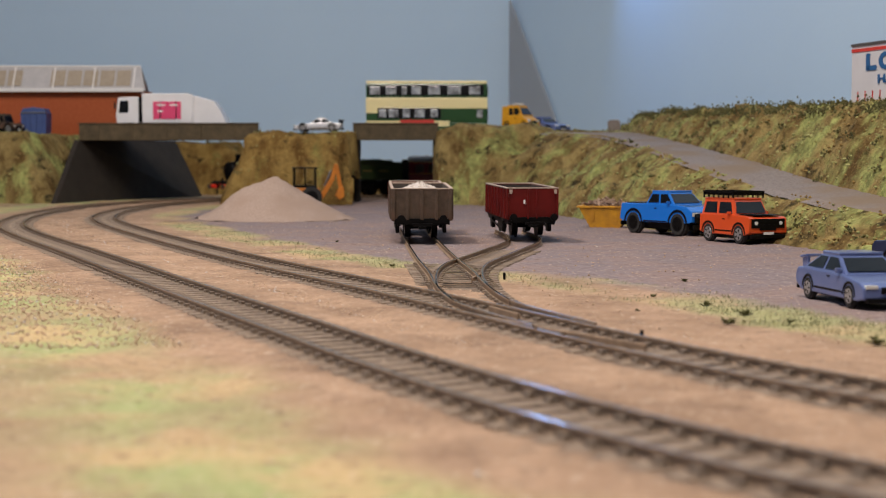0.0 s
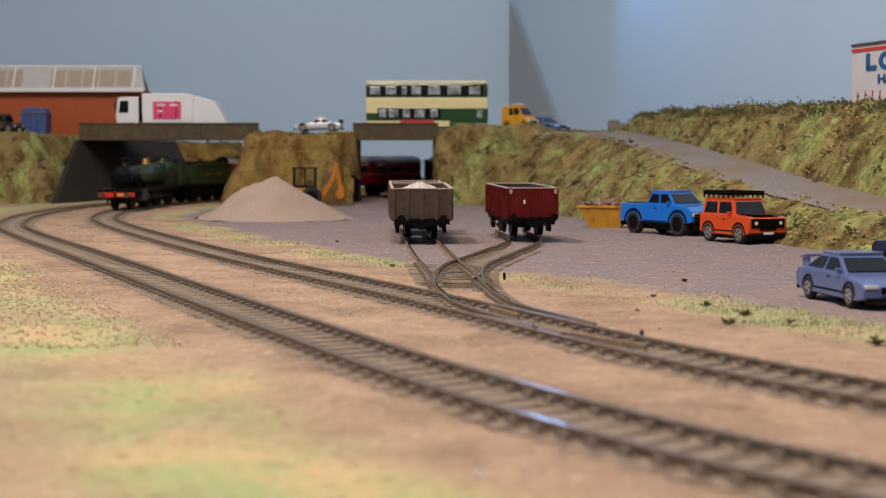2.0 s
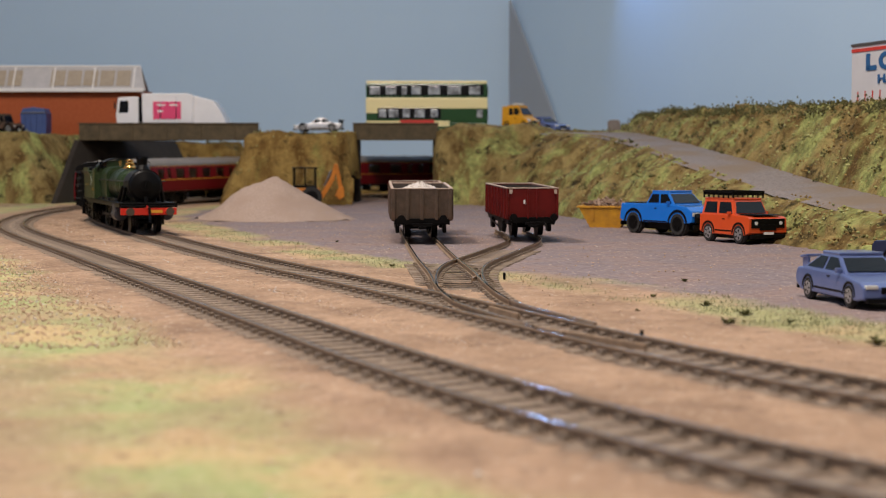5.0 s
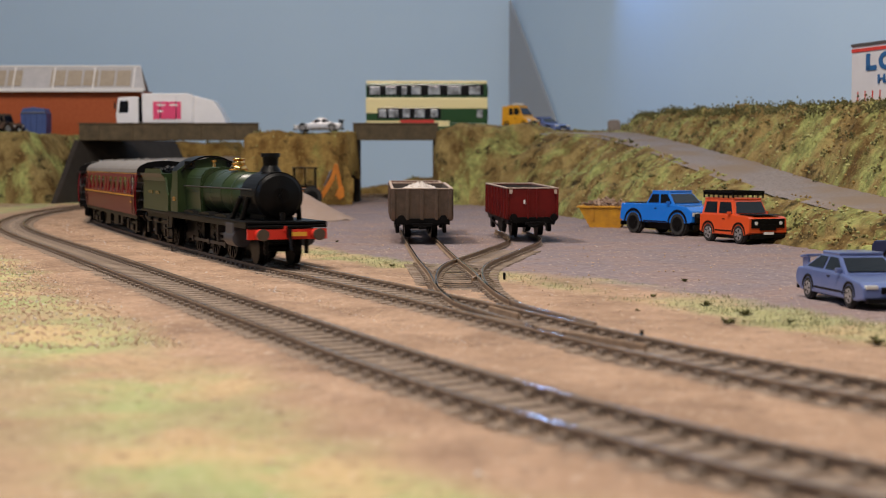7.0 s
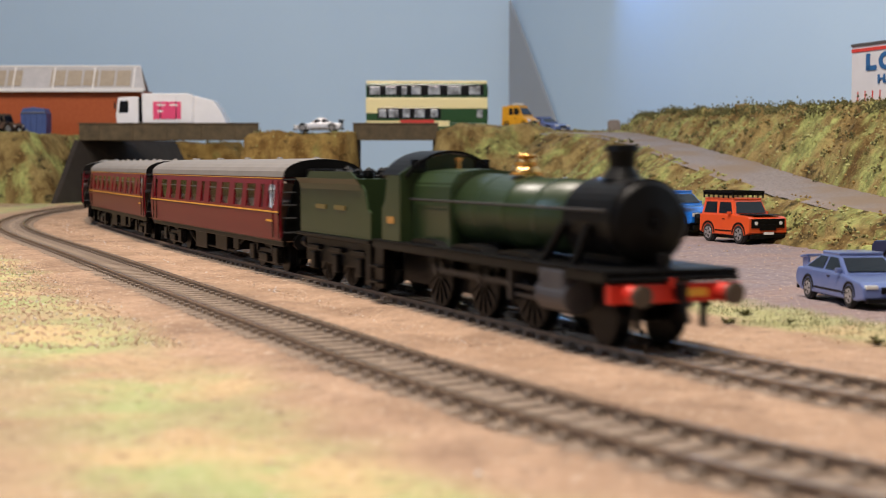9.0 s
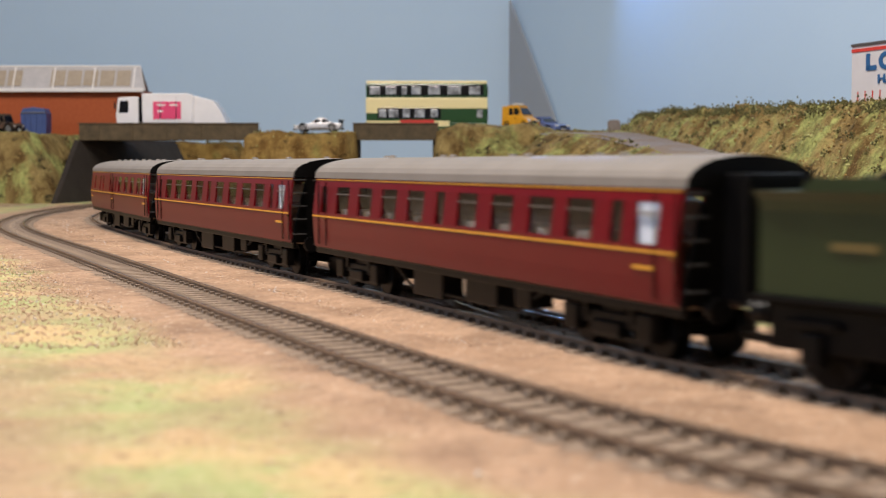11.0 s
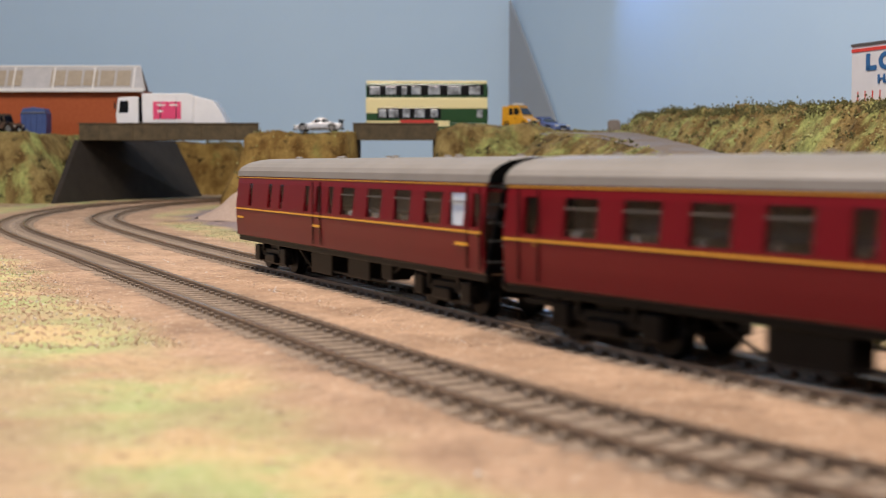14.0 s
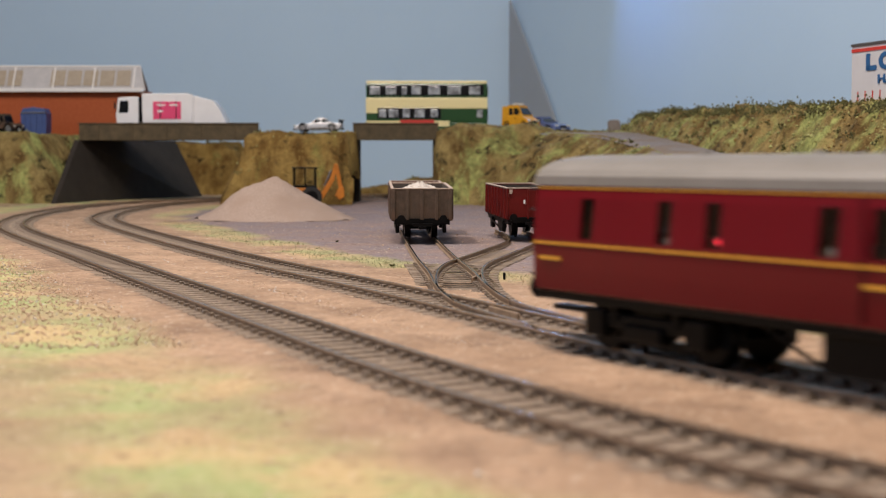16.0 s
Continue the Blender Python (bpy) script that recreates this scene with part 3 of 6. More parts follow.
def window_panel(name, parent, half, zs, z0, z1, spans, x0, x1, tumble):
    """One coach side: a skin with real window openings."""
    xs = sorted({x0, x1, *[v for a in spans for v in a[:2]]})
    holes = [(a[0], a[1]) for a in spans]
    bm = bm_new()
    sgn = 1 if half > 0 else -1
    for xa, xb in zip(xs[:-1], xs[1:]):
        hole = any(xa >= a - 1e-6 and xb <= b + 1e-6 for a, b in holes)
        for k in range(len(zs) - 1):
            za, zb = zs[k], zs[k + 1]
            if hole and za >= z0 - 1e-6 and zb <= z1 + 1e-6:
                continue
            ha, hb = half - sgn * tumble(za), half - sgn * tumble(zb)
            q = [(xa, ha, za), (xb, ha, za), (xb, hb, zb), (xa, hb, zb)]
            t = [(x, y - sgn * 0.0008, z) for x, y, z in q]
            va, vb = [bm.verts.new(v) for v in q], [bm.verts.new(v) for v in t]
            bm.faces.new(va if sgn < 0 else va[::-1])
            bm.faces.new(vb[::-1] if sgn < 0 else vb)
            for i in range(4):
                bm.faces.new((va[i], va[(i + 1) % 4], vb[(i + 1) % 4], vb[i]))
    bmesh.ops.remove_doubles(bm, verts=bm.verts[:], dist=1e-6)
    bmesh.ops.recalc_face_normals(bm, faces=bm.faces[:])
    return part(name, bm, M_MAROON, parent)


COACH_L = 0.2375


def bogie(parent, x):
    b = bm_new()
    for sgn in (-1, 1):
        box(b, (x, sgn * 0.0122, 0.0068), (0.040, 0.0022, 0.0030), 0.0004)
        for dx in (-0.0165, 0.0165):
            box(b, (x + dx, sgn * 0.0128, 0.0062), (0.0065, 0.0034, 0.0060), 0.0006)
            box(b, (x + dx * 0.62, sgn * 0.0124, 0.0088), (0.0020, 0.0030, 0.0040))
        box(b, (x, sgn * 0.0128, 0.0048), (0.0125, 0.0036, 0.0034), 0.0006)
        box(b, (x, sgn * 0.0118, 0.0028), (0.030, 0.0008, 0.0010))
    box(b, (x, 0, 0.0085), (0.010, 0.024, 0.003))
    bog = part("bogie", b, M_BLACK, parent)
    for dx in (-0.0165, 0.0165):
        w = part("wheelset", wheel_bm(0.0060, 0.0026), M_BLACK, bog)
        w.location = (x + dx, 0, 0.0060)


def coach(label, windows, doors, paper, name_x):
    """A bogie coach; x runs forwards from its rear end, which lies at 0. windows: (x0, x1) spans on the side that faces the yard's grass."""
    t = thing("railway_coach", Matrix(), label, "coach", "coaches of the train")
    L, half = COACH_L, 0.0183
    zs = [0.0125, 0.0150, 0.0180, 0.0222, 0.0255, 0.0262, 0.0375, 0.0400, 0.0412]

    def tumble(z):
        return 0.0009 * ((z - 0.024) / 0.012) ** 2

    for sgn in (-1, 1):
        window_panel("body_side", t, sgn * half, zs, 0.0262, 0.0375, windows, 0.0015, L - 0.0015, tumble)
    # glazing and frames of each window
    for sgn in (-1, 1):
        for a, b in windows:
            y = sgn * (half - 0.0012)
            bm = bm_new()
            box(bm, ((a + b) / 2, y, 0.0319), (b - a, 0.0003, 0.0114))
            pane = part("window_pane", bm, M_GLASS, t)
            pane.visible_shadow = False
            if b - a > 0.008:
                bm = bm_new()
                box(bm, ((a + b) / 2, sgn * (half - 0.0009), 0.0345), (b - a, 0.0006, 0.0005))
                part("ventilator_bar", bm, M_STEEL, t)
    if paper:
        bm = bm_new()
        box(bm, (paper, -(half - 0.0016), 0.0319), (0.0088, 0.0002, 0.0112))
        part("paper_blind", bm, M_WHITE, t, "white paper stuck behind a window")
    # lining
    for z, h in ((0.0246, 0.0007), (0.0404, 0.0004)):
        for sgn in (-1, 1):
            bm = bm_new()
            box(bm, (L / 2, sgn * (half - tumble(z) + 0.0001), z), (L - 0.003, 0.0003, h))
            part("lining", bm, M_GOLD, t, "thin gold line")
    for x in name_x:
        bm = bm_new()
        box(bm, (x, -(half + 0.0001), 0.0205), (0.008, 0.0003, 0.0009))
        part("lettering", bm, M_GOLD, t)
    for x in doors:
        for dx in (-0.004, 0.004):
            bm = bm_new()
            box(bm, (x + dx, -(half + 0.00005), 0.0265), (0.0003, 0.0004, 0.026))
            part("door_edge", bm, M_BLACK, t)
        bm = bm_new()
        box(bm, (x + 0.003, -(half + 0.0003), 0.0235), (0.0010, 0.0006, 0.0006))
        part("door_handle", bm, M_BRASS, t)
    # roof, drawn as a long vault with rounded-down ends
    bm = bm_new()
    rings = []
    for x, k in ((0.0, 0.965), (0.003, 0.99), (0.008, 1.0), (L - 0.008, 1.0), (L - 0.003, 0.99), (L, 0.965)):
        ring = []
        for i in range(15):
            a = math.pi * i / 14
            ring.append((x, math.cos(a) * (half - 0.0014), 0.0411 + 0.0088 * k * math.sin(a) ** 0.8))
        rings.append(ring)
    loft(bm, rings)
    for f in bm.faces:
        f.material_index = 1 if abs(f.normal.x) > 0.9 else 0
    part("roof", bm, [M_ROOF, M_BLACK], t, "grey roof", smooth=False)
    for i in range(9):
        x = 0.02 + i * (L - 0.04) / 8
        bm = bm_new()
        tube(bm, (x, -0.004 * (1 if i % 2 else -1), 0.0490), (x, -0.004 * (1 if i % 2 else -1), 0.0508), 0.0017, 0.0010, 8)
        part("roof_ventilator", bm, M_ROOF, t)
    # ends
    for x in (0.0008, L - 0.0008):
        bm = bm_new()
        prism(bm, [(x - 0.0006, 0.0125), (x + 0.0006, 0.0125), (x + 0.0006, 0.0485), (x - 0.0006, 0.0485)], lambda z: 2 * (half - 0.0006) if z < 0.042 else 0.020)
        part("end_wall", bm, M_BLACK, t)
        bm = bm_new()
        box(bm, (x + (0.0045 if x > 0.1 else -0.0045), 0, 0.0290), (0.009, 0.0150, 0.032), 0.001)
        part("gangway", bm, M_BLACK, t, "black corridor connection")
        for i in range(5):
            bm = bm_new()
            box(bm, (x + (0.0015 if x > 0.1 else -0.0015), -0.0145, 0.016 + 0.006 * i), (0.001, 0.0050, 0.0006))
            part("end_step", bm, M_DULLIRON, t)
    # floor, solebar, seats
    bm = bm_new()
    box(bm, (L / 2, 0, 0.0135), (L - 0.003, 2 * half - 0.003, 0.003))
    part("floor_pan", bm, M_INTERIOR, t)
    bm = bm_new()
    box(bm, (L / 2, 0.004, 0.0260), (L - 0.006, 0.0006, 0.022))
    part("corridor_partition", bm, M_INTERIOR, t)
    for i in range(10):
        bm = bm_new()
        x = 0.025 + i * (L - 0.05) / 9
        box(bm, (x, -0.006, 0.0215), (0.006, 0.018, 0.013), 0.001)
        part("seat", bm, M_SEAT, t)
    for sgn in (-1, 1):
        bm = bm_new()
        box(bm, (L / 2, sgn * 0.0160, 0.0115), (L - 0.002, 0.0016, 0.0024), 0.0003)
        part("solebar", bm, M_BLACK, t)
    for x, w, h in ((0.098, 0.022, 0.0075), (0.135, 0.020, 0.0065), (0.160, 0.009, 0.0050)):
        bm = bm_new()
        box(bm, (x, -0.0110, 0.0105 - h / 2), (w, 0.0070, h), 0.0005)
        part("underframe_box", bm, M_BLACK, t)
    bm = bm_new()
    tube(bm, (0.110, 0.004, 0.0065), (0.135, 0.004, 0.0065), 0.0032, seg=14)
    part("vacuum_cylinder", bm, M_BLACK, t)
    for sgn in (-1, 1):
        bm = bm_new()
        for a, b in (((0.070, 0.0105), (0.085, 0.0045)), ((0.085, 0.0045), (0.156, 0.0045)), ((0.156, 0.0045), (0.171, 0.0105))):
            tube(bm, (a[0], sgn * 0.0135, a[1]), (b[0], sgn * 0.0135, b[1]), 0.0005, seg=6)
        part("truss_rod", bm, M_BLACK, t)
    for x in (0.036, L - 0.036):
        bogie(t, x)
    for x, d in ((0, -1), (L, 1)):
        for sgn in (-1, 1):
            bm = bm_new()
            tube(bm, (x, sgn * 0.0115, 0.0122), (x + d * 0.004, sgn * 0.0115, 0.0122), 0.0012, seg=10)
            tube(bm, (x + d * 0.004, sgn * 0.0115, 0.0122), (x + d * 0.005, sgn * 0.0115, 0.0122), 0.0028, seg=12)
            part("buffer", bm, M_BLACK, t)
        bm = bm_new()
        box(bm, (x + d * 0.005, 0, 0.0065), (0.012, 0.004, 0.0012))
        part("coupling", bm, M_BLACK, t)
    return settle(t)


def settle(t):
    """Bring a coach to its true height and width over the bogies."""
    for ob in t.children_recursive:
        if "wheelset" in ob.name:
            continue
        for v in ob.data.vertices:
            z = v.co.z
            v.co.z = z * 1.03 if z < 0.0125 else 0.0129 + 0.910 * (z - 0.0125) if z < 0.0222 else 0.0140 + 0.797 * (z - 0.0125)
            v.co.y *= 0.94
    return t


WIN = lambda xs, w: [(x * 0.967 - w / 2, x * 0.967 + w / 2) for x in xs]
corridor = WIN([0.0125], 0.0055) + WIN([0.0327, 0.0549, 0.077, 0.0992], 0.0125) + WIN([0.118], 0.006) + WIN([0.137, 0.1593, 0.1815, 0.2015], 0.0125) + WIN([0.2185], 0.005) + WIN([0.2315], 0.009)
brake = WIN([0.0215, 0.048, 0.063], 0.0045) + WIN([0.094, 0.107, 0.120], 0.005) + WIN([0.137, 0.162, 0.186, 0.2095], 0.0125) + WIN([0.2265], 0.010) + WIN([0.2390], 0.0045)
COACH_1 = coach("maroon bogie coach with gold lines and grey roof behind the tender", corridor, [0.0121, 0.2320], 0.2239, [0.2235])
COACH_2 = coach("maroon corridor coach with gold lines in the middle of the train", corridor, [0.0121, 0.2320], 0.2239, [0.2235])
COACH_3 = coach("maroon brake coach with gold lines at the tail of the train", brake, [0.1035, 0.2311], 0.2190, [0.2235, 0.1035, 0.008])

# small emissive red ball inside a window of the brake coach
bm = bm_new()
ball(bm, (0.0608, -0.0148, 0.0262), 0.0006, 1)
part("guard_lamp", bm, M_REDGLOW, COACH_3, "tiny glowing red dot")


def locomotive():
    """x = 0 at the buffer faces, the engine lies behind at negative x."""
    t = thing("steam_locomotive", Matrix(), "dark green steam locomotive with black smokebox and red buffer beam", "locomotive")
    zc = 0.0294
    bm = bm_new()
    rings = []
    for x, r in ((-0.0315, 0.0097), (-0.060, 0.0101), (-0.0605, 0.0104), (-0.0610, 0.0101), (-0.088, 0.0112)):
        rings.append([(x, math.cos(2 * math.pi * i / 36) * r, zc + math.sin(2 * math.pi * i / 36) * r) for i in range(36)])
    loft(bm, rings)
    part("boiler", bm, M_GREEN, t, "dark green boiler", smooth=True)
    for x, r in ((-0.0460, 0.01010), (-0.0605, 0.01035), (-0.0750, 0.01075)):
        bm = bm_new()
        tube(bm, (x - 0.0006, 0, zc), (x + 0.0006, 0, zc), r, seg=36)
        part("boiler_band", bm, M_GREEN, t)
    bm = bm_new()
    tube(bm, (-0.0128, 0, zc), (-0.0318, 0, zc), 0.0104, seg=36)
    box(bm, (-0.022, 0, 0.0195), (0.018, 0.013, 0.008), 0.001)
    part("smokebox", bm, M_BLACK, t, "black smokebox")
    bm = bm_new()
    tube(bm, (-0.0128, 0, zc), (-0.0118, 0, zc), 0.0100, 0.0088, 36)
    tube(bm, (-0.0118, 0, zc), (-0.0105, 0, zc), 0.0088, 0.0035, 36)
    tube(bm, (-0.0108, 0, zc), (-0.0093, 0, zc), 0.0009, seg=10)
    box(bm, (-0.0095, 0, zc + 0.001), (0.0004, 0.0006, 0.005))
    part("smokebox_door", bm, M_BLACK, t)
    bm = bm_new()
    tube(bm, (-0.0205, 0, 0.0395), (-0.0205, 0, 0.0425), 0.0048, 0.0031, 24)
    tube(bm, (-0.0205, 0, 0.0420), (-0.0205, 0, 0.0462), 0.0031, 0.0034, 24)
    tube(bm, (-0.0205, 0, 0.0462), (-0.0205, 0, 0.0478), 0.0042, 0.0040, 24)
    part("chimney", bm, M_BLACK, t)
    bm = bm_new()
    tube(bm, (-0.0560, 0, 0.0400), (-0.0560, 0, 0.0425), 0.0046, 0.0031, 24)
    tube(bm, (-0.0560, 0, 0.0425), (-0.0560, 0, 0.0452), 0.0031, 0.0024, 24)
    tube(bm, (-0.0560, 0, 0.0452), (-0.0560, 0, 0.0460), 0.0030, 0.0026, 24)
    part("safety_valve_bonnet", bm, M_BRASS, t, "polished brass safety valve cover", smooth=True)
    bm = bm_new()
    tube(bm, (-0.1045, 0, 0.0408), (-0.1045, 0, 0.0440), 0.0009, 0.0007, 10)
    tube(bm, (-0.1045, 0, 0.0440), (-0.1045, 0, 0.0452), 0.0012, 0.0012, 10)
    part("whistle", bm, M_BRASS, t, "brass whistle")
    # firebox with square shoulders
    bm = bm_new()
    prof = [(-0.0118, 0.018), (-0.0125, 0.030), (-0.0118, 0.037), (-0.0090, 0.0408), (0, 0.0418), (0.0090, 0.0408), (0.0118, 0.037), (0.0125, 0.030), (0.0118, 0.018)]
    loft(bm, [[(x, y * k, z) for y, z in prof] for x, k in ((-0.086, 0.97), (-0.1105, 1.0))])
    bmesh.ops.bevel(bm, geom=[e for e in bm.edges if e.is_manifold], offset=0.0006, segments=2, affect="EDGES")
    part("firebox", bm, M_GREEN, t)
    # cab
    for sgn in (-1, 1):
        bm = bm_new()
        prism(bm, [(-0.1095, 0.0190), (-0.1225, 0.0190), (-0.1225, 0.0290), (-0.1205, 0.0315), (-0.1190, 0.0370), (-0.1190, 0.0395), (-0.1095, 0.0395)], 0.0010)
        cab = part("cab_side", bm, M_GREEN, t)
        cab.location.y = sgn * 0.0160
        bm = bm_new()
        box(bm, (-0.116, sgn * 0.0166, 0.0255), (0.005, 0.0003, 0.0022))
        part("cab_plate", bm, M_BRASS, t)
    bm = bm_new()
    loft(bm, [[(-0.1098, -0.0165, 0.019), (-0.1098, 0.0165, 0.019), (-0.1098, 0.0165, 0.0400), (-0.1098, 0.010, 0.0445), (-0.1098, 0, 0.0464), (-0.1098, -0.010, 0.0445), (-0.1098, -0.0165, 0.0400)],
              [(-0.1106, -0.0165, 0.019), (-0.1106, 0.0165, 0.019), (-0.1106, 0.0165, 0.0400), (-0.1106, 0.010, 0.0445), (-0.1106, 0, 0.0464), (-0.1106, -0.010, 0.0445), (-0.1106, -0.0165, 0.0400)]])
    part("cab_front", bm, M_GREEN, t)
    for sgn in (-1, 1):
        bm = bm_new()
        box(bm, (-0.1094, sgn * 0.0105, 0.0425), (0.0004, 0.0050, 0.0042), 0.0001)
        part("spectacle_window", bm, M_DARKGLASS, t)
    bm = bm_new()
    roof = [[(x, math.sin(a) * 0.0174, 0.0310 + math.cos(a) * 0.0164) for a in np.linspace(-1.02, 1.02, 17)] + [(x, math.sin(a) * 0.0168, 0.0302 + math.cos(a) * 0.0164) for a in np.linspace(1.02, -1.02, 17)] for x in (-0.1085, -0.1265)]
    loft(bm, roof)
    part("cab_roof", bm, M_BLACK, t, smooth=False)
    # running plate and frames
    bm = bm_new()
    box(bm, (-0.066, 0, 0.0183), (0.124, 0.0345, 0.0012), 0.0003)
    box(bm, (-0.0115, 0, 0.0168), (0.018, 0.0330, 0.0012), 0.0003)
    for sgn in (-1, 1):
        box(bm, (-0.066, sgn * 0.0168, 0.0174), (0.124, 0.0009, 0.0026))
    part("running_plate", bm, M_BLACK, t)
    bm = bm_new()
    for sgn in (-1, 1):
        box(bm, (-0.070, sgn * 0.0058, 0.0110), (0.118, 0.0012, 0.0120))
    box(bm, (-0.070, 0, 0.0135), (0.110, 0.010, 0.008))
    part("main_frame", bm, M_BLACK, t)
    bm = bm_new()
    box(bm, (-0.0035, 0, 0.0136), (0.0018, 0.0335, 0.0044), 0.0002)
    part("buffer_beam", bm, M_REDBEAM, t, "bright red buffer beam")
    bm = bm_new()
    box(bm, (-0.0025, 0.0040, 0.0136), (0.0003, 0.0080, 0.0018))
    part("number_bar", bm, M_GOLD, t)
    for sgn in (-1, 1):
        bm = bm_new()
        tube(bm, (-0.0030, sgn * 0.0118, 0.0136), (0.0012, sgn * 0.0118, 0.0136), 0.0024, 0.0016, 14)
        part("buffer_stock", bm, M_REDBEAM, t)
        bm = bm_new()
        tube(bm, (0.0010, sgn * 0.0118, 0.0136), (0.0022, sgn * 0.0118, 0.0136), 0.0025, seg=16)
        part("buffer_head", bm, M_BUFFER, t, "dull bronze buffer head")
    bm = bm_new()
    box(bm, (-0.001, 0, 0.0140), (0.003, 0.0012, 0.0040))
    tube(bm, (0.0, 0, 0.0120), (0.0015, 0, 0.0070), 0.0006, seg=6)
    part("coupling_hook", bm, M_BLACK, t)
    bm = bm_new()
    tube(bm, (-0.0032, -0.0010, 0.0150), (-0.0032, -0.0010, 0.0172), 0.0011, seg=8)
    part("vacuum_pipe", bm, M_REDBEAM, t)
    bm = bm_new()
    tube(bm, (-0.0060, -0.0010, 0.0165), (-0.0060, -0.0010, 0.0225), 0.0012, seg=10)
    part("front_standpipe", bm, M_BLACK, t)
    for sgn in (-1, 1):
        bm = bm_new()
        box(bm, (-0.0045, sgn * 0.0085, 0.0085), (0.0008, 0.0016, 0.0065))
        part("guard_iron", bm, M_BLACK, t)
        # cylinder, slide bars, rods
        bm = bm_new()
        tube(bm, (-0.0175, sgn * 0.0140, 0.0112), (-0.0325, sgn * 0.0140, 0.0112), 0.0040, seg=20)
        box(bm, (-0.025, sgn * 0.0145, 0.0150), (0.013, 0.0060, 0.0060), 0.0008)
        part("cylinder", bm, M_CYL, t, "dark grey cylinder casing")
        bm = bm_new()
        box(bm, (-0.0400, sgn * 0.0145, 0.0118), (0.016, 0.0012, 0.0010))
        box(bm, (-0.0400, sgn * 0.0145, 0.0095), (0.016, 0.0012, 0.0010))
        box(bm, (-0.0465, sgn * 0.0130, 0.0125), (0.0015, 0.0060, 0.0090))
        part("slide_bar", bm, M_ROD, t)
        for x0, x1 in ((-0.030, -0.0335), (-0.020, -0.0200)):
            bm = bm_new()
            tube(bm, (x0, sgn * 0.0108, 0.0285), (x1 - 0.003, sgn * 0.0125, 0.0185), 0.0011, seg=10)
            part("steam_pipe", bm, M_BLACK, t)
        bm = bm_new()
        tube(bm, (-0.012, sgn * 0.0118, 0.0322), (-0.110, sgn * 0.0132, 0.0322), 0.0004, seg=6)
        part("handrail", bm, M_ROD, t)
        bm = bm_new()
        box(bm, (-0.1265, sgn * 0.0152, 0.0100), (0.0060, 0.0010, 0.0140))
        box(bm, (-0.1265, sgn * 0.0165, 0.0050), (0.0070, 0.0030, 0.0006))
        box(bm, (-0.1265, sgn * 0.0165, 0.0100), (0.0070, 0.0030, 0.0006))
        part("cab_step", bm, M_BLACK, t)
        for x in (-0.047, -0.072, -0.098):
            bm = bm_new()
            prism(bm, [(x - 0.010, 0.0185), (x + 0.010, 0.0185), (x + 0.007, 0.0202), (x, 0.0208), (x - 0.007, 0.0202)], 0.0050)
            bmesh.ops.translate(bm, vec=(0, sgn * 0.0120, 0), verts=bm.verts[:])
            part("splasher", bm, M_BLACK, t)
    w = part("pony_wheelset", wheel_bm(0.0066, 0.0026), M_BLACK, t)
    w.location = (-0.0165, 0, 0.0066)
    drivers = []
    for x in (-0.047, -0.072, -0.098):
        w = part("driving_wheelset", wheel_bm(0.0098, 0.0026, 28, 14), M_BLACK, t)
        w.location = (x, 0, 0.0098)
        drivers.append((w, x))
    rods = []
    for sgn in (-1, 1):
        bm = bm_new()
        box(bm, (-0.0725, sgn * 0.0118, 0), (0.053, 0.0007, 0.0014))
        for x in (-0.047, -0.072, -0.098):
            tube(bm, (x, sgn * 0.0113, 0), (x, sgn * 0.0125, 0), 0.0014, seg=12)
        r = part("coupling_rod", bm, M_ROD, t)
        r.location.z = 0.0098
        rods.append((r, sgn))
    K = 1.2
    for ob in t.children:
        if "wheelset" in ob.name:
            ob.location.x *= K
            continue
        vs = ob.data.vertices
        if ob.name.startswith(("chimney", "safety", "buffer", "vacuum", "pony", "cylinder")):
            mid = sum(v.co.x for v in vs) / len(vs)
            move = (K - 1) * mid - (0.003 if ob.name.startswith("chimney") else 0.012 if ob.name.startswith("safety") else 0)
            for v in vs:
                v.co.x += move
        else:
            for v in vs:
                v.co.x *= K
    for ob in t.children:
        if "wheelset" not in ob.name and "coupling_rod" not in ob.name:
            for v in ob.data.vertices:
                v.co.z *= 0.966
    drivers = [(o, x * K) for o, x in drivers]
    return t, drivers, rods, w


LOCO, DRIVERS, RODS, _ = locomotive()


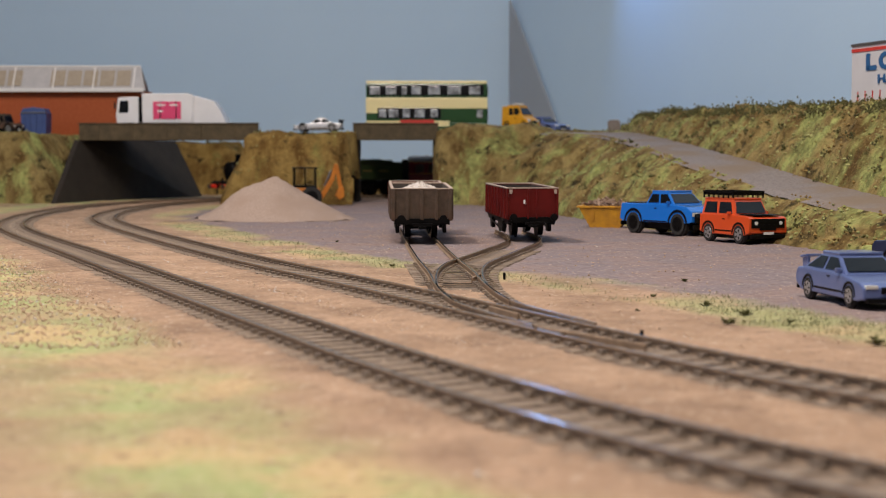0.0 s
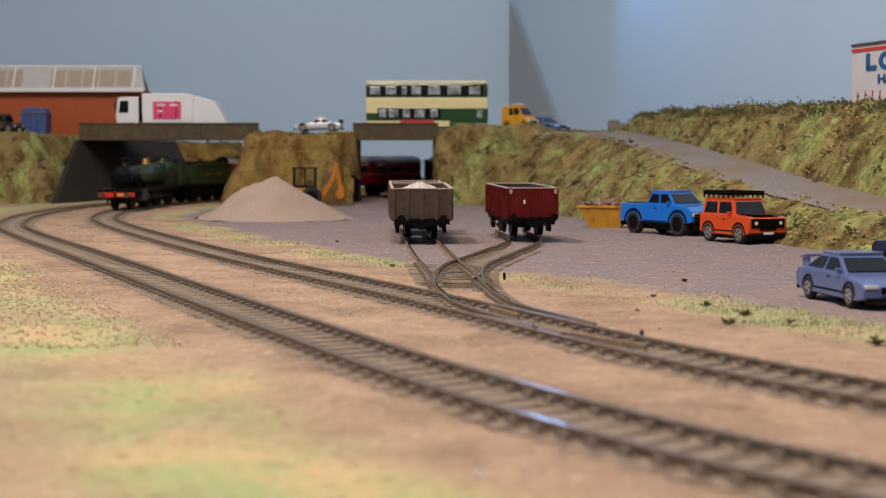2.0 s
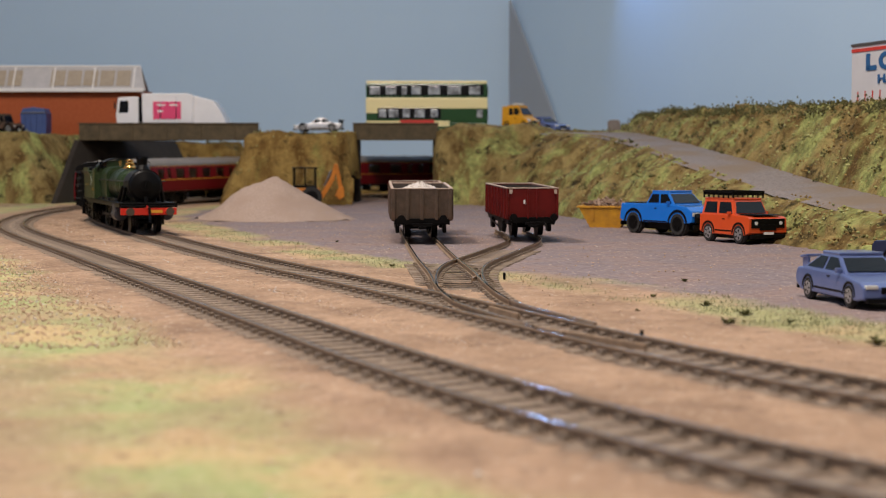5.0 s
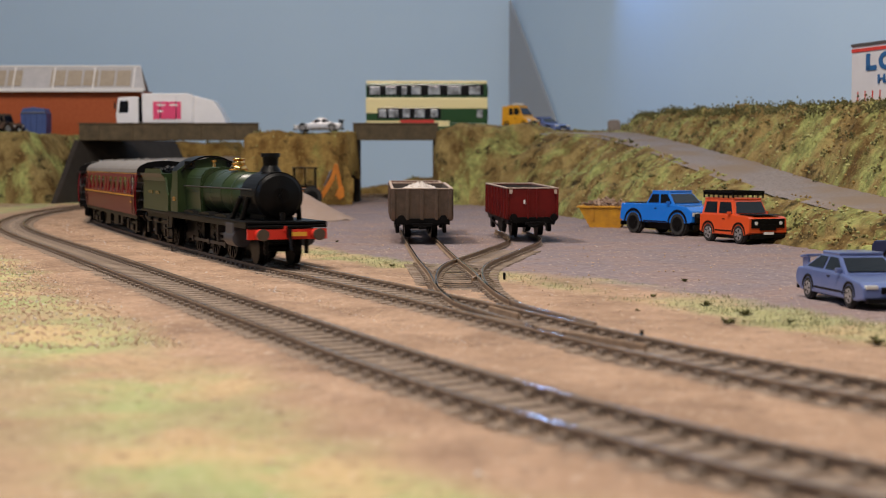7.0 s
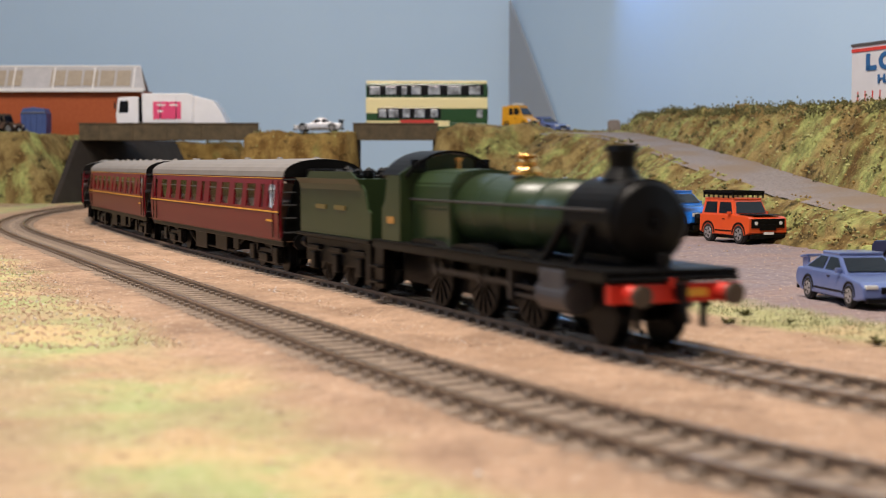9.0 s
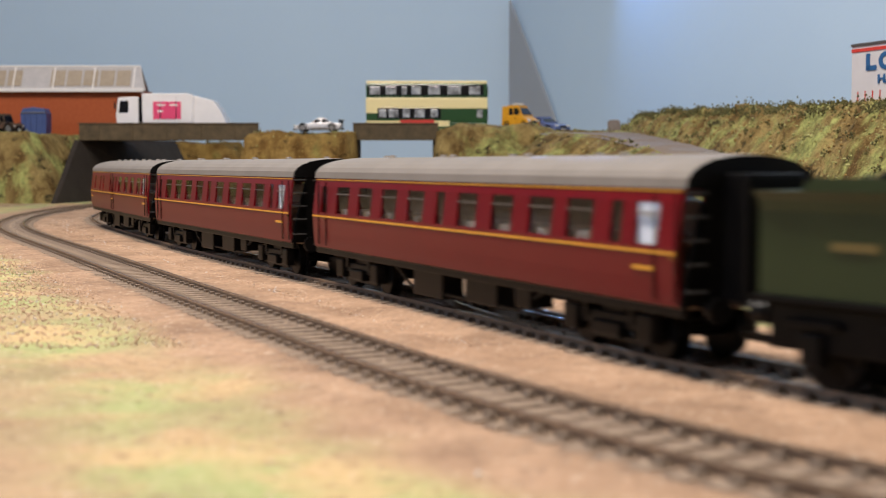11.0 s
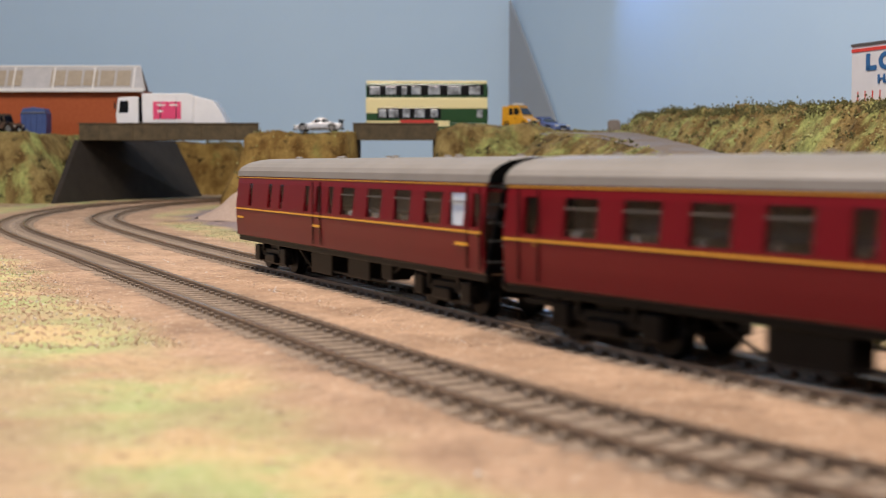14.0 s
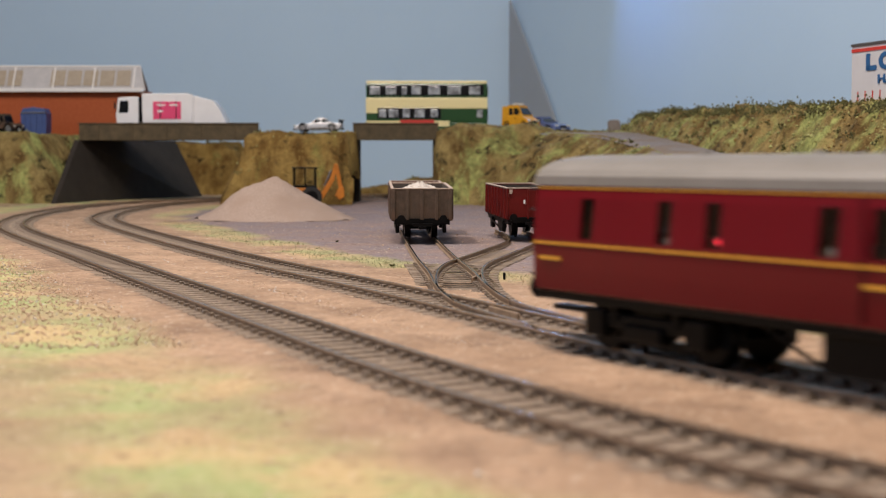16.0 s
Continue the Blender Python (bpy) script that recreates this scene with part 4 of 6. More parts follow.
def tender():
    """x = 0 at its front."""
    t = thing("locomotive_tender", Matrix(), "green six-wheeled tender with flared top coupled behind the engine", "tender")
    L = 0.082
    bm = bm_new()
    prof = [(-0.0155, 0.0175), (-0.0155, 0.0330), (-0.0160, 0.0350), (-0.0175, 0.0368), (0.0175, 0.0368), (0.0160, 0.0350), (0.0155, 0.0330), (0.0155, 0.0175)]
    loft(bm, [[(x, y, z) for y, z in prof] for x in (-0.012, -L)])
    part("tank", bm, M_GREEN, t, "olive green tank sides")
    for sgn in (-1, 1):
        bm = bm_new()
        prism(bm, [(-0.012, 0.0366), (-0.070, 0.0366), (-0.066, 0.0392), (-0.020, 0.0392)], 0.0006)
        f = part("coal_rail", bm, M_GREEN, t)
        f.location.y = sgn * 0.0165
        bm = bm_new()
        prism(bm, [(-0.002, 0.0175), (-0.012, 0.0175), (-0.012, 0.0350), (-0.008, 0.0330), (-0.005, 0.0270), (-0.002, 0.0260)], 0.0008)
        f = part("front_panel", bm, M_GREEN, t)
        f.location.y = sgn * 0.0152
        bm = bm_new()
        for i in range(2):
            box(bm, (-0.034 - i * 0.022, sgn * 0.01575, 0.0270), (0.012, 0.0003, 0.0016))
        part("lettering_bar", bm, M_DULLGOLD, t)
        bm = bm_new()
        box(bm, (-0.042, sgn * 0.0130, 0.0115), (0.078, 0.0012, 0.0085), 0.0003)
        for x in (-0.016, -0.042, -0.068):
            box(bm, (x, sgn * 0.0142, 0.0078), (0.0055, 0.0025, 0.0060), 0.0005)
            box(bm, (x, sgn * 0.0145, 0.0125), (0.0140, 0.0016, 0.0016), 0.0003)
        box(bm, (-0.005, sgn * 0.0150, 0.0095), (0.0050, 0.0010, 0.0130))
        part("frame", bm, M_BLACK, t)
    bm = bm_new()
    random.seed(5)
    for i in range(60):
        ball(bm, (random.uniform(-0.062, -0.016), random.uniform(-0.012, 0.012), 0.0370 + random.uniform(0, 0.0020)), random.uniform(0.0012, 0.0024), 1)
    part("coal", bm, M_BLACK, t, "black coal load")
    bm = bm_new()
    box(bm, (-0.042, 0, 0.0168), (0.082, 0.0335, 0.0012), 0.0002)
    part("running_plate", bm, M_BLACK, t)
    for x in (-0.016, -0.042, -0.068):
        w = part("wheelset", wheel_bm(0.0080, 0.0026, 22, 10), M_BLACK, t)
        w.location = (x, 0, 0.0080)
    for sgn in (-1, 1):
        bm = bm_new()
        tube(bm, (-L, sgn * 0.0118, 0.0135), (-L - 0.005, sgn * 0.0118, 0.0135), 0.0022, seg=12)
        part("buffer", bm, M_BLACK, t)
    for ob in t.children:
        if "wheelset" in ob.name:
            ob.location.x *= 0.87
        else:
            for v in ob.data.vertices:
                v.co.x *= 0.87
    return t


TENDER = tender()

# ---- vehicles ----
M_TYRE = mat("tyre_rubber", (0.012, 0.012, 0.012), 0.8, second=(0.03, 0.028, 0.026), scale=300)
M_RIM = mat("alloy_rim", (0.55, 0.55, 0.56), 0.3, metal=0.8)
M_BLUE = mat("bright_blue_paint", (0.012, 0.16, 0.62), 0.25, coat=0.6, second=(0.015, 0.175, 0.66), scale=60)
M_ORANGE = mat("orange_red_paint", (0.66, 0.075, 0.018), 0.3, coat=0.5, second=(0.70, 0.09, 0.02), scale=60)
M_SILVERBLUE = mat("silver_blue_paint", (0.13, 0.18, 0.40), 0.3, metal=0.3, coat=0.5, second=(0.16, 0.21, 0.44), scale=90)
M_NAVY = mat("dark_blue_paint", (0.02, 0.025, 0.06), 0.3, coat=0.5)
M_SILVER = mat("silver_paint", (0.60, 0.60, 0.62), 0.35, metal=0.3)
M_YELLOW = mat("yellow_paint", (0.72, 0.36, 0.02), 0.4, second=(0.60, 0.28, 0.015), scale=120)
M_SKIP = mat("worn_yellow_paint", (0.62, 0.30, 0.012), 0.55, second=(0.42, 0.19, 0.015), scale=160, amount=0.5, bump=0.2)
M_DIGGER = mat("digger_orange_yellow", (0.58, 0.19, 0.012), 0.6, second=(0.42, 0.13, 0.01), scale=150)
M_CREAM = mat("cream_paint", (0.78, 0.68, 0.36), 0.4)
M_BUSGREEN = mat("bus_green_paint", (0.013, 0.062, 0.017), 0.35, coat=0.3)
M_LAMP = mat("clear_headlamp", (0.75, 0.75, 0.72), 0.15, coat=0.5)
M_REDLAMP = mat("red_lens", (0.5, 0.02, 0.02), 0.2, coat=0.5)
M_PINK = mat("pink_panel", (0.72, 0.06, 0.17), 0.45)
M_LORRYWHITE = mat("white_lorry_paint", (0.80, 0.79, 0.80), 0.4, second=(0.74, 0.73, 0.74), scale=80)
M_BRICK = mat("red_brick_card", (0.36, 0.075, 0.02), 0.85, second=(0.42, 0.10, 0.03), scale=300, amount=0.5, bump=0.2)
M_ROOFLIGHT = mat("grey_roof_sheet", (0.42, 0.41, 0.42), 0.5, second=(0.50, 0.48, 0.48), scale=120)
M_ROOFPANE = mat("dirty_rooflight", (0.34, 0.28, 0.21), 0.35, second=(0.42, 0.35, 0.27), scale=200)
M_CONTAINER = mat("blue_container_paint", (0.04, 0.07, 0.20), 0.5, second=(0.05, 0.085, 0.24), scale=120)
M_WAGONBROWN = mat("weathered_brown_wagon", (0.060, 0.038, 0.024), 0.8, second=(0.105, 0.068, 0.044), scale=220, amount=0.5, bump=0.3, third=(0.105, 0.055, 0.033), third_scale=60)
M_WAGONRED = mat("wagon_bauxite_red", (0.115, 0.006, 0.005), 0.5, second=(0.15, 0.010, 0.008), scale=200, amount=0.4, third=(0.085, 0.007, 0.006), third_scale=70, spec=0.25)
M_RIMWOOD = mat("worn_pale_rim", (0.42, 0.31, 0.24), 0.7, second=(0.55, 0.44, 0.36), scale=400)
M_INSIDE = mat("wagon_inside", (0.035, 0.028, 0.023), 0.85, second=(0.06, 0.047, 0.04), scale=250)
M_STONELOAD = mat("pale_stone_load", (0.50, 0.44, 0.40), 0.9, second=(0.68, 0.62, 0.57), scale=500, amount=0.6)
M_SCRAP = mat("rusty_scrap", (0.16, 0.09, 0.06), 0.8, second=(0.42, 0.30, 0.22), scale=300, amount=0.6)
M_TRAILER = mat("pale_trailer_side", (0.55, 0.54, 0.56), 0.45, second=(0.60, 0.59, 0.61), scale=60)
M_SIGNBLUE = mat("sign_blue", (0.02, 0.10, 0.26), 0.5)
M_SIGNRED = mat("sign_red", (0.55, 0.04, 0.03), 0.5)


def road_wheel(parent, x, y, r, w, rim=None):
    bm = bm_new()
    tube(bm, (0, -w / 2, 0), (0, w / 2, 0), r, seg=24)
    bmesh.ops.bevel(bm, geom=[e for e in bm.edges if len(e.link_faces) == 2 and any(len(f.verts) > 4 for f in e.link_faces)], offset=r * 0.14, segments=2, affect="EDGES")
    wh = part("wheel", bm, M_TYRE, parent)
    wh.location = (x, y, r)
    d = 1 if y > 0 else -1
    bm = bm_new()
    tube(bm, (0, d * w * 0.42, 0), (0, d * w * 0.53, 0), r * 0.64, r * 0.60, 20)
    part("rim", bm, rim or M_RIM, wh)
    bm = bm_new()
    for i in range(5):
        a = 2 * math.pi * i / 5
        box(bm, (math.cos(a) * r * 0.38, d * w * 0.54, math.sin(a) * r * 0.38), (r * 0.26, w * 0.04, r * 0.16), rot=Matrix.Rotation(-a, 4, "Y"))
    part("hub", bm, M_BLACK, wh)
    return wh


def car(name, label, m, L, W, paint, body, cabin, roof_z, waist, wheels, r, rim=None, category="car", group="", bevel=0.0008, lamps=True):
    """body: side outline; cabin: x at the waist and roof, rear to front; x runs forwards, the middle is 0."""
    t = thing(name, m, label, category, group)
    bm = bm_new()
    prism(bm, body, lambda z: W * (1 - 0.10 * max(0, (z - waist * 0.55) / waist)), bevel)
    part("body", bm, paint, t)
    xb0, xt0, xt1, xb1 = cabin
    cw = lambda z: W * (0.90 - 0.17 * (z - waist) / (roof_z - waist))
    bm = bm_new()
    prism(bm, [(xb0, waist - 0.0004), (xb1, waist - 0.0004), (xt1, roof_z - 0.0006), (xt0, roof_z - 0.0006)], lambda z: cw(z) - 0.0006, 0.0003)
    part("cabin", bm, paint, t)
    bm = bm_new()
    rw = cw(roof_z)
    box(bm, ((xt0 + xt1) / 2, 0, roof_z - 0.0002), (xt1 - xt0 + 0.001, rw, 0.0012), 0.0005)
    part("roof", bm, paint, t)
    def shell(u, v):
        return (1 - u) * (xb0 + (xt0 - xb0) * v) + u * (xb1 + (xt1 - xb1) * v), waist + (roof_z - 0.0006 - waist) * v

    for sgn in (-1, 1):
        for u0, u1 in ((0.07, 0.46), (0.52, 0.92)):
            bm = bm_new()
            quad = [shell(u0, 0.10), shell(u1, 0.10), shell(u1 - 0.02, 0.84), shell(u0 + 0.02, 0.84)]
            loft(bm, [[(x, sgn * (cw(z) / 2 - 0.0003 + e), z) for x, z in quad] for e in (-0.0004, 0.0002)])
            part("side_window", bm, M_DARKGLASS, t, "dark tinted window")
    for nm, u, d in (("windscreen", 1.0, 1), ("rear_window", 0.0, -1)):
        bm = bm_new()
        (x0, z0), (x1, z1) = shell(u, 0.12), shell(u, 0.86)
        loft(bm, [[(x + d * e, k * (cw(z) / 2 - 0.0013), z) for x, z, k in ((x0, z0, -1), (x0, z0, 1), (x1, z1, 1), (x1, z1, -1))] for e in (-0.0003, 0.0003)])
        part(nm, bm, M_DARKGLASS, t, "dark tinted window")
    xs = [p[0] for p in body]
    for sgn in (-1, 1):
        bm = bm_new()
        if not lamps:
            bm.free()
        else:
            box(bm, (max(xs) - 0.0008, sgn * W * 0.36, waist * 0.70), (0.0018, W * 0.20, waist * 0.12), 0.0003)
            part("headlight", bm, M_LAMP, t)
        bm = bm_new()
        box(bm, (min(xs) + 0.0006, sgn * W * 0.36, waist * 0.72), (0.0014, W * 0.18, waist * 0.14), 0.0002)
        part("tail_light", bm, M_REDLAMP, t)
        bm = bm_new()
        box(bm, (cabin[3] - 0.004, sgn * (W * 0.49), waist + 0.0010), (0.0016, 0.0024, 0.0018), 0.0004)
        part("wing_mirror", bm, paint, t)
        bm = bm_new()
        box(bm, ((wheels[0] + wheels[1]) / 2, sgn * (W * 0.492), waist * 0.45), (wheels[1] - wheels[0] - 2.6 * r, 0.0005, 0.0008))
        part("side_strip", bm, M_BLACK, t)
        bm = bm_new()
        box(bm, ((wheels[0] + wheels[1]) / 2, sgn * (W * 0.478), waist * 0.86), (0.0022, 0.0007, 0.0005))
        part("door_handle", bm, M_BLACK, t)
        for x in wheels:
            bm = bm_new()
            loft(bm, [[(x + math.cos(a) * r * k, y, r + math.sin(a) * r * k) for a in np.linspace(0, math.pi, 15)] + [(x + math.cos(a) * r * 1.0, y, r + math.sin(a) * r * 1.0) for a in np.linspace(math.pi, 0, 15)] for y, k in ((sgn * W * 0.44, 1.20), (sgn * W * 0.503, 1.20))])
            part("wheel_arch", bm, M_BLACK, t)
    bm = bm_new()
    box(bm, (max(xs) + 0.0002, 0, waist * 0.60), (0.0010, W * 0.42, waist * 0.20), 0.0002)
    part("grille", bm, M_BLACK, t)
    bm = bm_new()
    box(bm, (max(xs) + 0.0002, 0, waist * 0.30), (0.0016, W * 0.90, waist * 0.14), 0.0004)
    part("front_bumper", bm, M_BLACK, t)
    bm = bm_new()
    box(bm, (min(xs) - 0.0002, 0, waist * 0.34), (0.0016, W * 0.90, waist * 0.14), 0.0004)
    part("rear_bumper", bm, M_BLACK, t)
    bm = bm_new()
    box(bm, (max(xs) + 0.0009, 0, waist * 0.40), (0.0003, W * 0.26, waist * 0.09))
    part("number_plate", bm, M_WHITE, t)
    bm = bm_new()
    box(bm, (0, 0, r * 0.9), (L * 0.8, W * 0.72, r * 0.8))
    part("chassis", bm, M_BLACK, t)
    for x in wheels:
        for sgn in (-1, 1):
            road_wheel(t, x, sgn * (W / 2 - r * 0.30), r, r * 0.62, rim)
    return t


GZ = GROUND_Z - 0.0002
# blue pickup
pick = car("pickup_truck", "bright blue off-road pickup with big black tyres beside the bank", pose(0.1435, 0.892, GZ, 0, 0, -58), 0.070, 0.0265, M_BLUE,
           [(-0.034, 0.0095), (-0.033, 0.0185), (-0.0325, 0.0195), (0.012, 0.0198), (0.029, 0.0182), (0.034, 0.0155), (0.0345, 0.0090), (0.030, 0.0080), (-0.031, 0.0080)],
           (-0.010, -0.006, 0.009, 0.017), 0.0275, 0.0195, (-0.0205, 0.0215), 0.0075, M_BLACK, "pickup", "vehicles parked in the yard")
bm = bm_new()
box(bm, (-0.0222, 0, 0.0196), (0.020, 0.0205, 0.0010))
part("load_bed", bm, M_BLACK, pick)
bm = bm_new()
prism(bm, [(0.0345, 0.0085), (0.0362, 0.0085), (0.0362, 0.0120), (0.0345, 0.0145)], 0.022, 0.0004)
part("bull_bar", bm, M_BLACK, pick)
# orange 4x4
four = car("off_road_car", "orange red boxy off-road car with black roof rack", pose(0.1690, 0.800, GZ, 0, 0, -68), 0.052, 0.0250, M_ORANGE,
           [(-0.024, 0.0065), (-0.0245, 0.0160), (0.010, 0.0162), (0.0235, 0.0155), (0.0255, 0.0145), (0.0255, 0.0065), (0.020, 0.0050), (-0.020, 0.0050)],
           (-0.0240, -0.0235, 0.0060, 0.0100), 0.0250, 0.0160, (-0.0150, 0.0155), 0.0056, M_RIM, "car", "vehicles parked in the yard", 0.0004, False)
bm = bm_new()
box(bm, (0.0257, 0, 0.0118), (0.0006, 0.0215, 0.0052), 0.0002)
part("front_panel", bm, M_BLACK, four)
bm = bm_new()
box(bm, (0.0175, 0, 0.0163), (0.014, 0.017, 0.0006), 0.0002)
part("bonnet_panel", bm, M_BLACK, four)
for y in np.linspace(-0.0095, 0.0095, 6):
    bm = bm_new()
    box(bm, (-0.0085, y, 0.0272), (0.030, 0.0007, 0.0007))
    part("rack_slat", bm, M_BLACK, four)
for x in np.linspace(-0.0235, 0.0065, 7):
    bm = bm_new()
    box(bm, (x, 0, 0.0278), (0.0007, 0.0200, 0.0007))
    for sgn in (-1, 1):
        box(bm, (x, sgn * 0.0098, 0.0268), (0.0007, 0.0007, 0.0030))
    part("rack_bar", bm, M_BLACK, four)
bm = bm_new()
for sgn in (-1, 1):
    box(bm, (-0.0085, sgn * 0.0100, 0.0288), (0.0310, 0.0008, 0.0012))
    box(bm, (-0.0085 + sgn * 0.0152, 0, 0.0288), (0.0008, 0.0205, 0.0012))
part("rack_rail", bm, M_BLACK, four)
for sgn in (-1, 1):
    bm = bm_new()
    tube(bm, (0.0256, sgn * 0.0080, 0.0120), (0.0264, sgn * 0.0080, 0.0120), 0.0010, seg=14)
    part("round_headlight", bm, M_LAMP, four)
# silver-blue hatchback
hatch_body = [(-0.0290, 0.0060), (-0.0298, 0.0090), (-0.0285, 0.0118), (-0.020, 0.0124), (0.010, 0.0118), (0.026, 0.0098), (0.0295, 0.0080), (0.0298, 0.0040), (0.024, 0.0030), (-0.024, 0.0032)]
hatch = car("hatchback_car", "silver blue three-door hatchback with rear spoiler on the grit yard", pose(0.1322, 0.450, GZ + 0.0002, 0, 0, -81) @ Matrix.Diagonal((0.86, 0.86, 0.86, 1)), 0.060, 0.0235, M_SILVERBLUE, hatch_body,
            (-0.0250, -0.0110, 0.0030, 0.0130), 0.0186, 0.0119, (-0.0175, 0.0180), 0.0044, M_RIM, "car", "vehicles parked in the yard")
bm = bm_new()
box(bm, (-0.0262, 0, 0.0160), (0.0060, 0.0200, 0.0009), 0.0003, Matrix.Rotation(radians(-8), 4, "Y"))
for sgn in (-1, 1):
    box(bm, (-0.0255, sgn * 0.0088, 0.0138), (0.0050, 0.0008, 0.0040))
part("spoiler", bm, M_SILVERBLUE, hatch)
car("saloon_car", "dark blue saloon car parked by the bank", pose(0.2080, 0.585, GZ, 0, 0, -60), 0.058, 0.0225, M_NAVY, hatch_body,
    (-0.0250, -0.0110, 0.0030, 0.0130), 0.0180, 0.0119, (-0.0175, 0.0180), 0.0044, M_RIM, "car", "vehicles parked in the yard")
# on the upper road
sports = car("sports_car", "low silver sports car with rear wing on the upper road", pose(-0.128, 1.462, ROAD_Z + 0.0016, 0, 0, 176), 0.050, 0.0220, M_SILVER,
             [(-0.0240, 0.0055), (-0.0245, 0.0085), (-0.014, 0.0098), (0.006, 0.0092), (0.0215, 0.0068), (0.0245, 0.0048), (0.0240, 0.0028), (-0.022, 0.0028)],
             (-0.0150, -0.0070, 0.0000, 0.0080), 0.0142, 0.0094, (-0.0150, 0.0150), 0.0042, M_RIM, "car", "vehicles on the upper road")
bm = bm_new()
box(bm, (-0.0235, 0, 0.0122), (0.0040, 0.0200, 0.0007), 0.0002)
for sgn in (-1, 1):
    box(bm, (-0.0232, sgn * 0.0085, 0.0104), (0.0020, 0.0007, 0.0036))
part("rear_wing", bm, M_BLACK, sports)
van = car("tow_van", "yellow van with blue light bar on the upper road", pose(0.083, 1.515, ROAD_Z + 0.0015, 0, 0, -40) @ Matrix.Diagonal((0.88, 1.0, 1.42, 1)), 0.040, 0.0215, M_YELLOW,
          [(-0.0200, 0.0050), (-0.0200, 0.0130), (0.009, 0.0130), (0.0185, 0.0100), (0.0200, 0.0080), (0.0200, 0.0045), (-0.018, 0.0042)],
          (-0.0150, -0.0140, 0.0030, 0.0110), 0.0205, 0.0130, (-0.0125, 0.0130), 0.0042, M_RIM, "van", "vehicles on the upper road")
bm = bm_new()
box(bm, (-0.004, 0, 0.0218), (0.004, 0.0150, 0.0014), 0.0003)
part("light_bar", bm, M_LAMP, van)
bm = bm_new()
box(bm, (-0.0150, 0, 0.0165), (0.010, 0.0200, 0.0075), 0.0006)
part("rear_body", bm, M_YELLOW, van)
car("estate_car", "pale grey blue car on the upper road", pose(0.108, 1.525, ROAD_Z + 0.0010, 0, 0, -50), 0.056, 0.0225, M_SILVERBLUE, hatch_body,
    (-0.0250, -0.0110, 0.0030, 0.0130), 0.0180, 0.0119, (-0.0175, 0.0180), 0.0044, M_RIM, "car", "vehicles on the upper road")


def bus():
    t = thing("double_decker_bus", pose(-0.0172, 1.512, 0.0726), "green and cream double-decker bus on the short bridge", "bus", "vehicles on the upper road")
    L, W = 0.1285, 0.0330
    def band(nm, z0, z1, material, inset=0.0, label=""):
        bm = bm_new()
        box(bm, (0, 0, (z0 + z1) / 2), (L - 2 * inset, W - 2 * inset, z1 - z0), 0.0012)
        return part(nm, bm, material, t, label)
    band("skirt", 0.0030, 0.0125, M_BUSGREEN)
    band("lower_deck", 0.0120, 0.0290, M_BUSGREEN, 0.0004)
    band("middle_band", 0.0270, 0.0390, M_CREAM, 0.0, "cream band between the decks")
    band("upper_deck", 0.0385, 0.0540, M_BUSGREEN, 0.0003)
    band("roof", 0.0535, 0.0566, M_CREAM, 0.0006, "cream roof")
    bm = bm_new()
    box(bm, (-0.010, -W / 2 - 0.0002, 0.0130), (0.036, 0.0006, 0.0050))
    part("advert_panel", bm, M_SIGNRED, t, "red advert panel")
    bm = bm_new()
    box(bm, (-0.02, -W / 2 - 0.0001, 0.0115), (0.088, 0.0005, 0.0060))
    part("skirt_panel", bm, M_CREAM, t, "cream lower panel")
    bm = bm_new()
    box(bm, (-0.0565, -W / 2 - 0.0001, 0.0265), (0.0150, 0.0004, 0.0080))
    part("rear_panel", bm, M_CREAM, t)
    for sgn in (-1, 1):
        for nm, x0, x1, z in (("upper_window_band", -0.0625, 0.0600, 0.0466), ("lower_window_band", -0.0520, 0.0150, 0.0225)):
            bm = bm_new()
            box(bm, ((x0 + x1) / 2, sgn * (W / 2 - 0.0001), z), (x1 - x0, 0.0008, 0.0112), 0.0002)
            part(nm, bm, M_DARKGLASS, t, "dark window band")
        for x, w in ((-0.0545, 0.0125), (-0.0375, 0.0125), (-0.0235, 0.0060), (-0.0110, 0.0115), (0.0080, 0.0145), (0.0290, 0.0160), (0.0505, 0.0135)):
            bm = bm_new()
            box(bm, (x, sgn * (W / 2 + 0.0002), 0.0462), (w * 0.86, 0.0008, 0.0084), 0.0003)
            part("upper_window", bm, M_BUSWIN, t)
        for x, w in ((-0.0465, 0.0080), (-0.0350, 0.0110), (-0.0215, 0.0080), (-0.0075, 0.0115), (0.0080, 0.0085), (0.0560, 0.0070)):
            bm = bm_new()
            box(bm, (x, sgn * (W / 2 + 0.0002), 0.0222), (w * 0.9, 0.0008, 0.0084), 0.0003)
            part("lower_window", bm, M_BUSWIN, t)
    for z, h in ((0.0455, 0.011), (0.0215, 0.013)):
        bm = bm_new()
        box(bm, (L / 2, 0, z), (0.0008, W * 0.82, h), 0.0003)
        part("windscreen", bm, M_DARKGLASS, t)
    for x in (-0.036, 0.040):
        for sgn in (-1, 1):
            road_wheel(t, x, sgn * (W / 2 - 0.0022), 0.0064, 0.0042, M_CREAM)
    return t


M_BUSWIN = mat("bus_window_glazing", (0.50, 0.54, 0.58), 0.12, second=(0.07, 0.07, 0.075), scale=130, amount=0.55, coat=0.6)
bus()


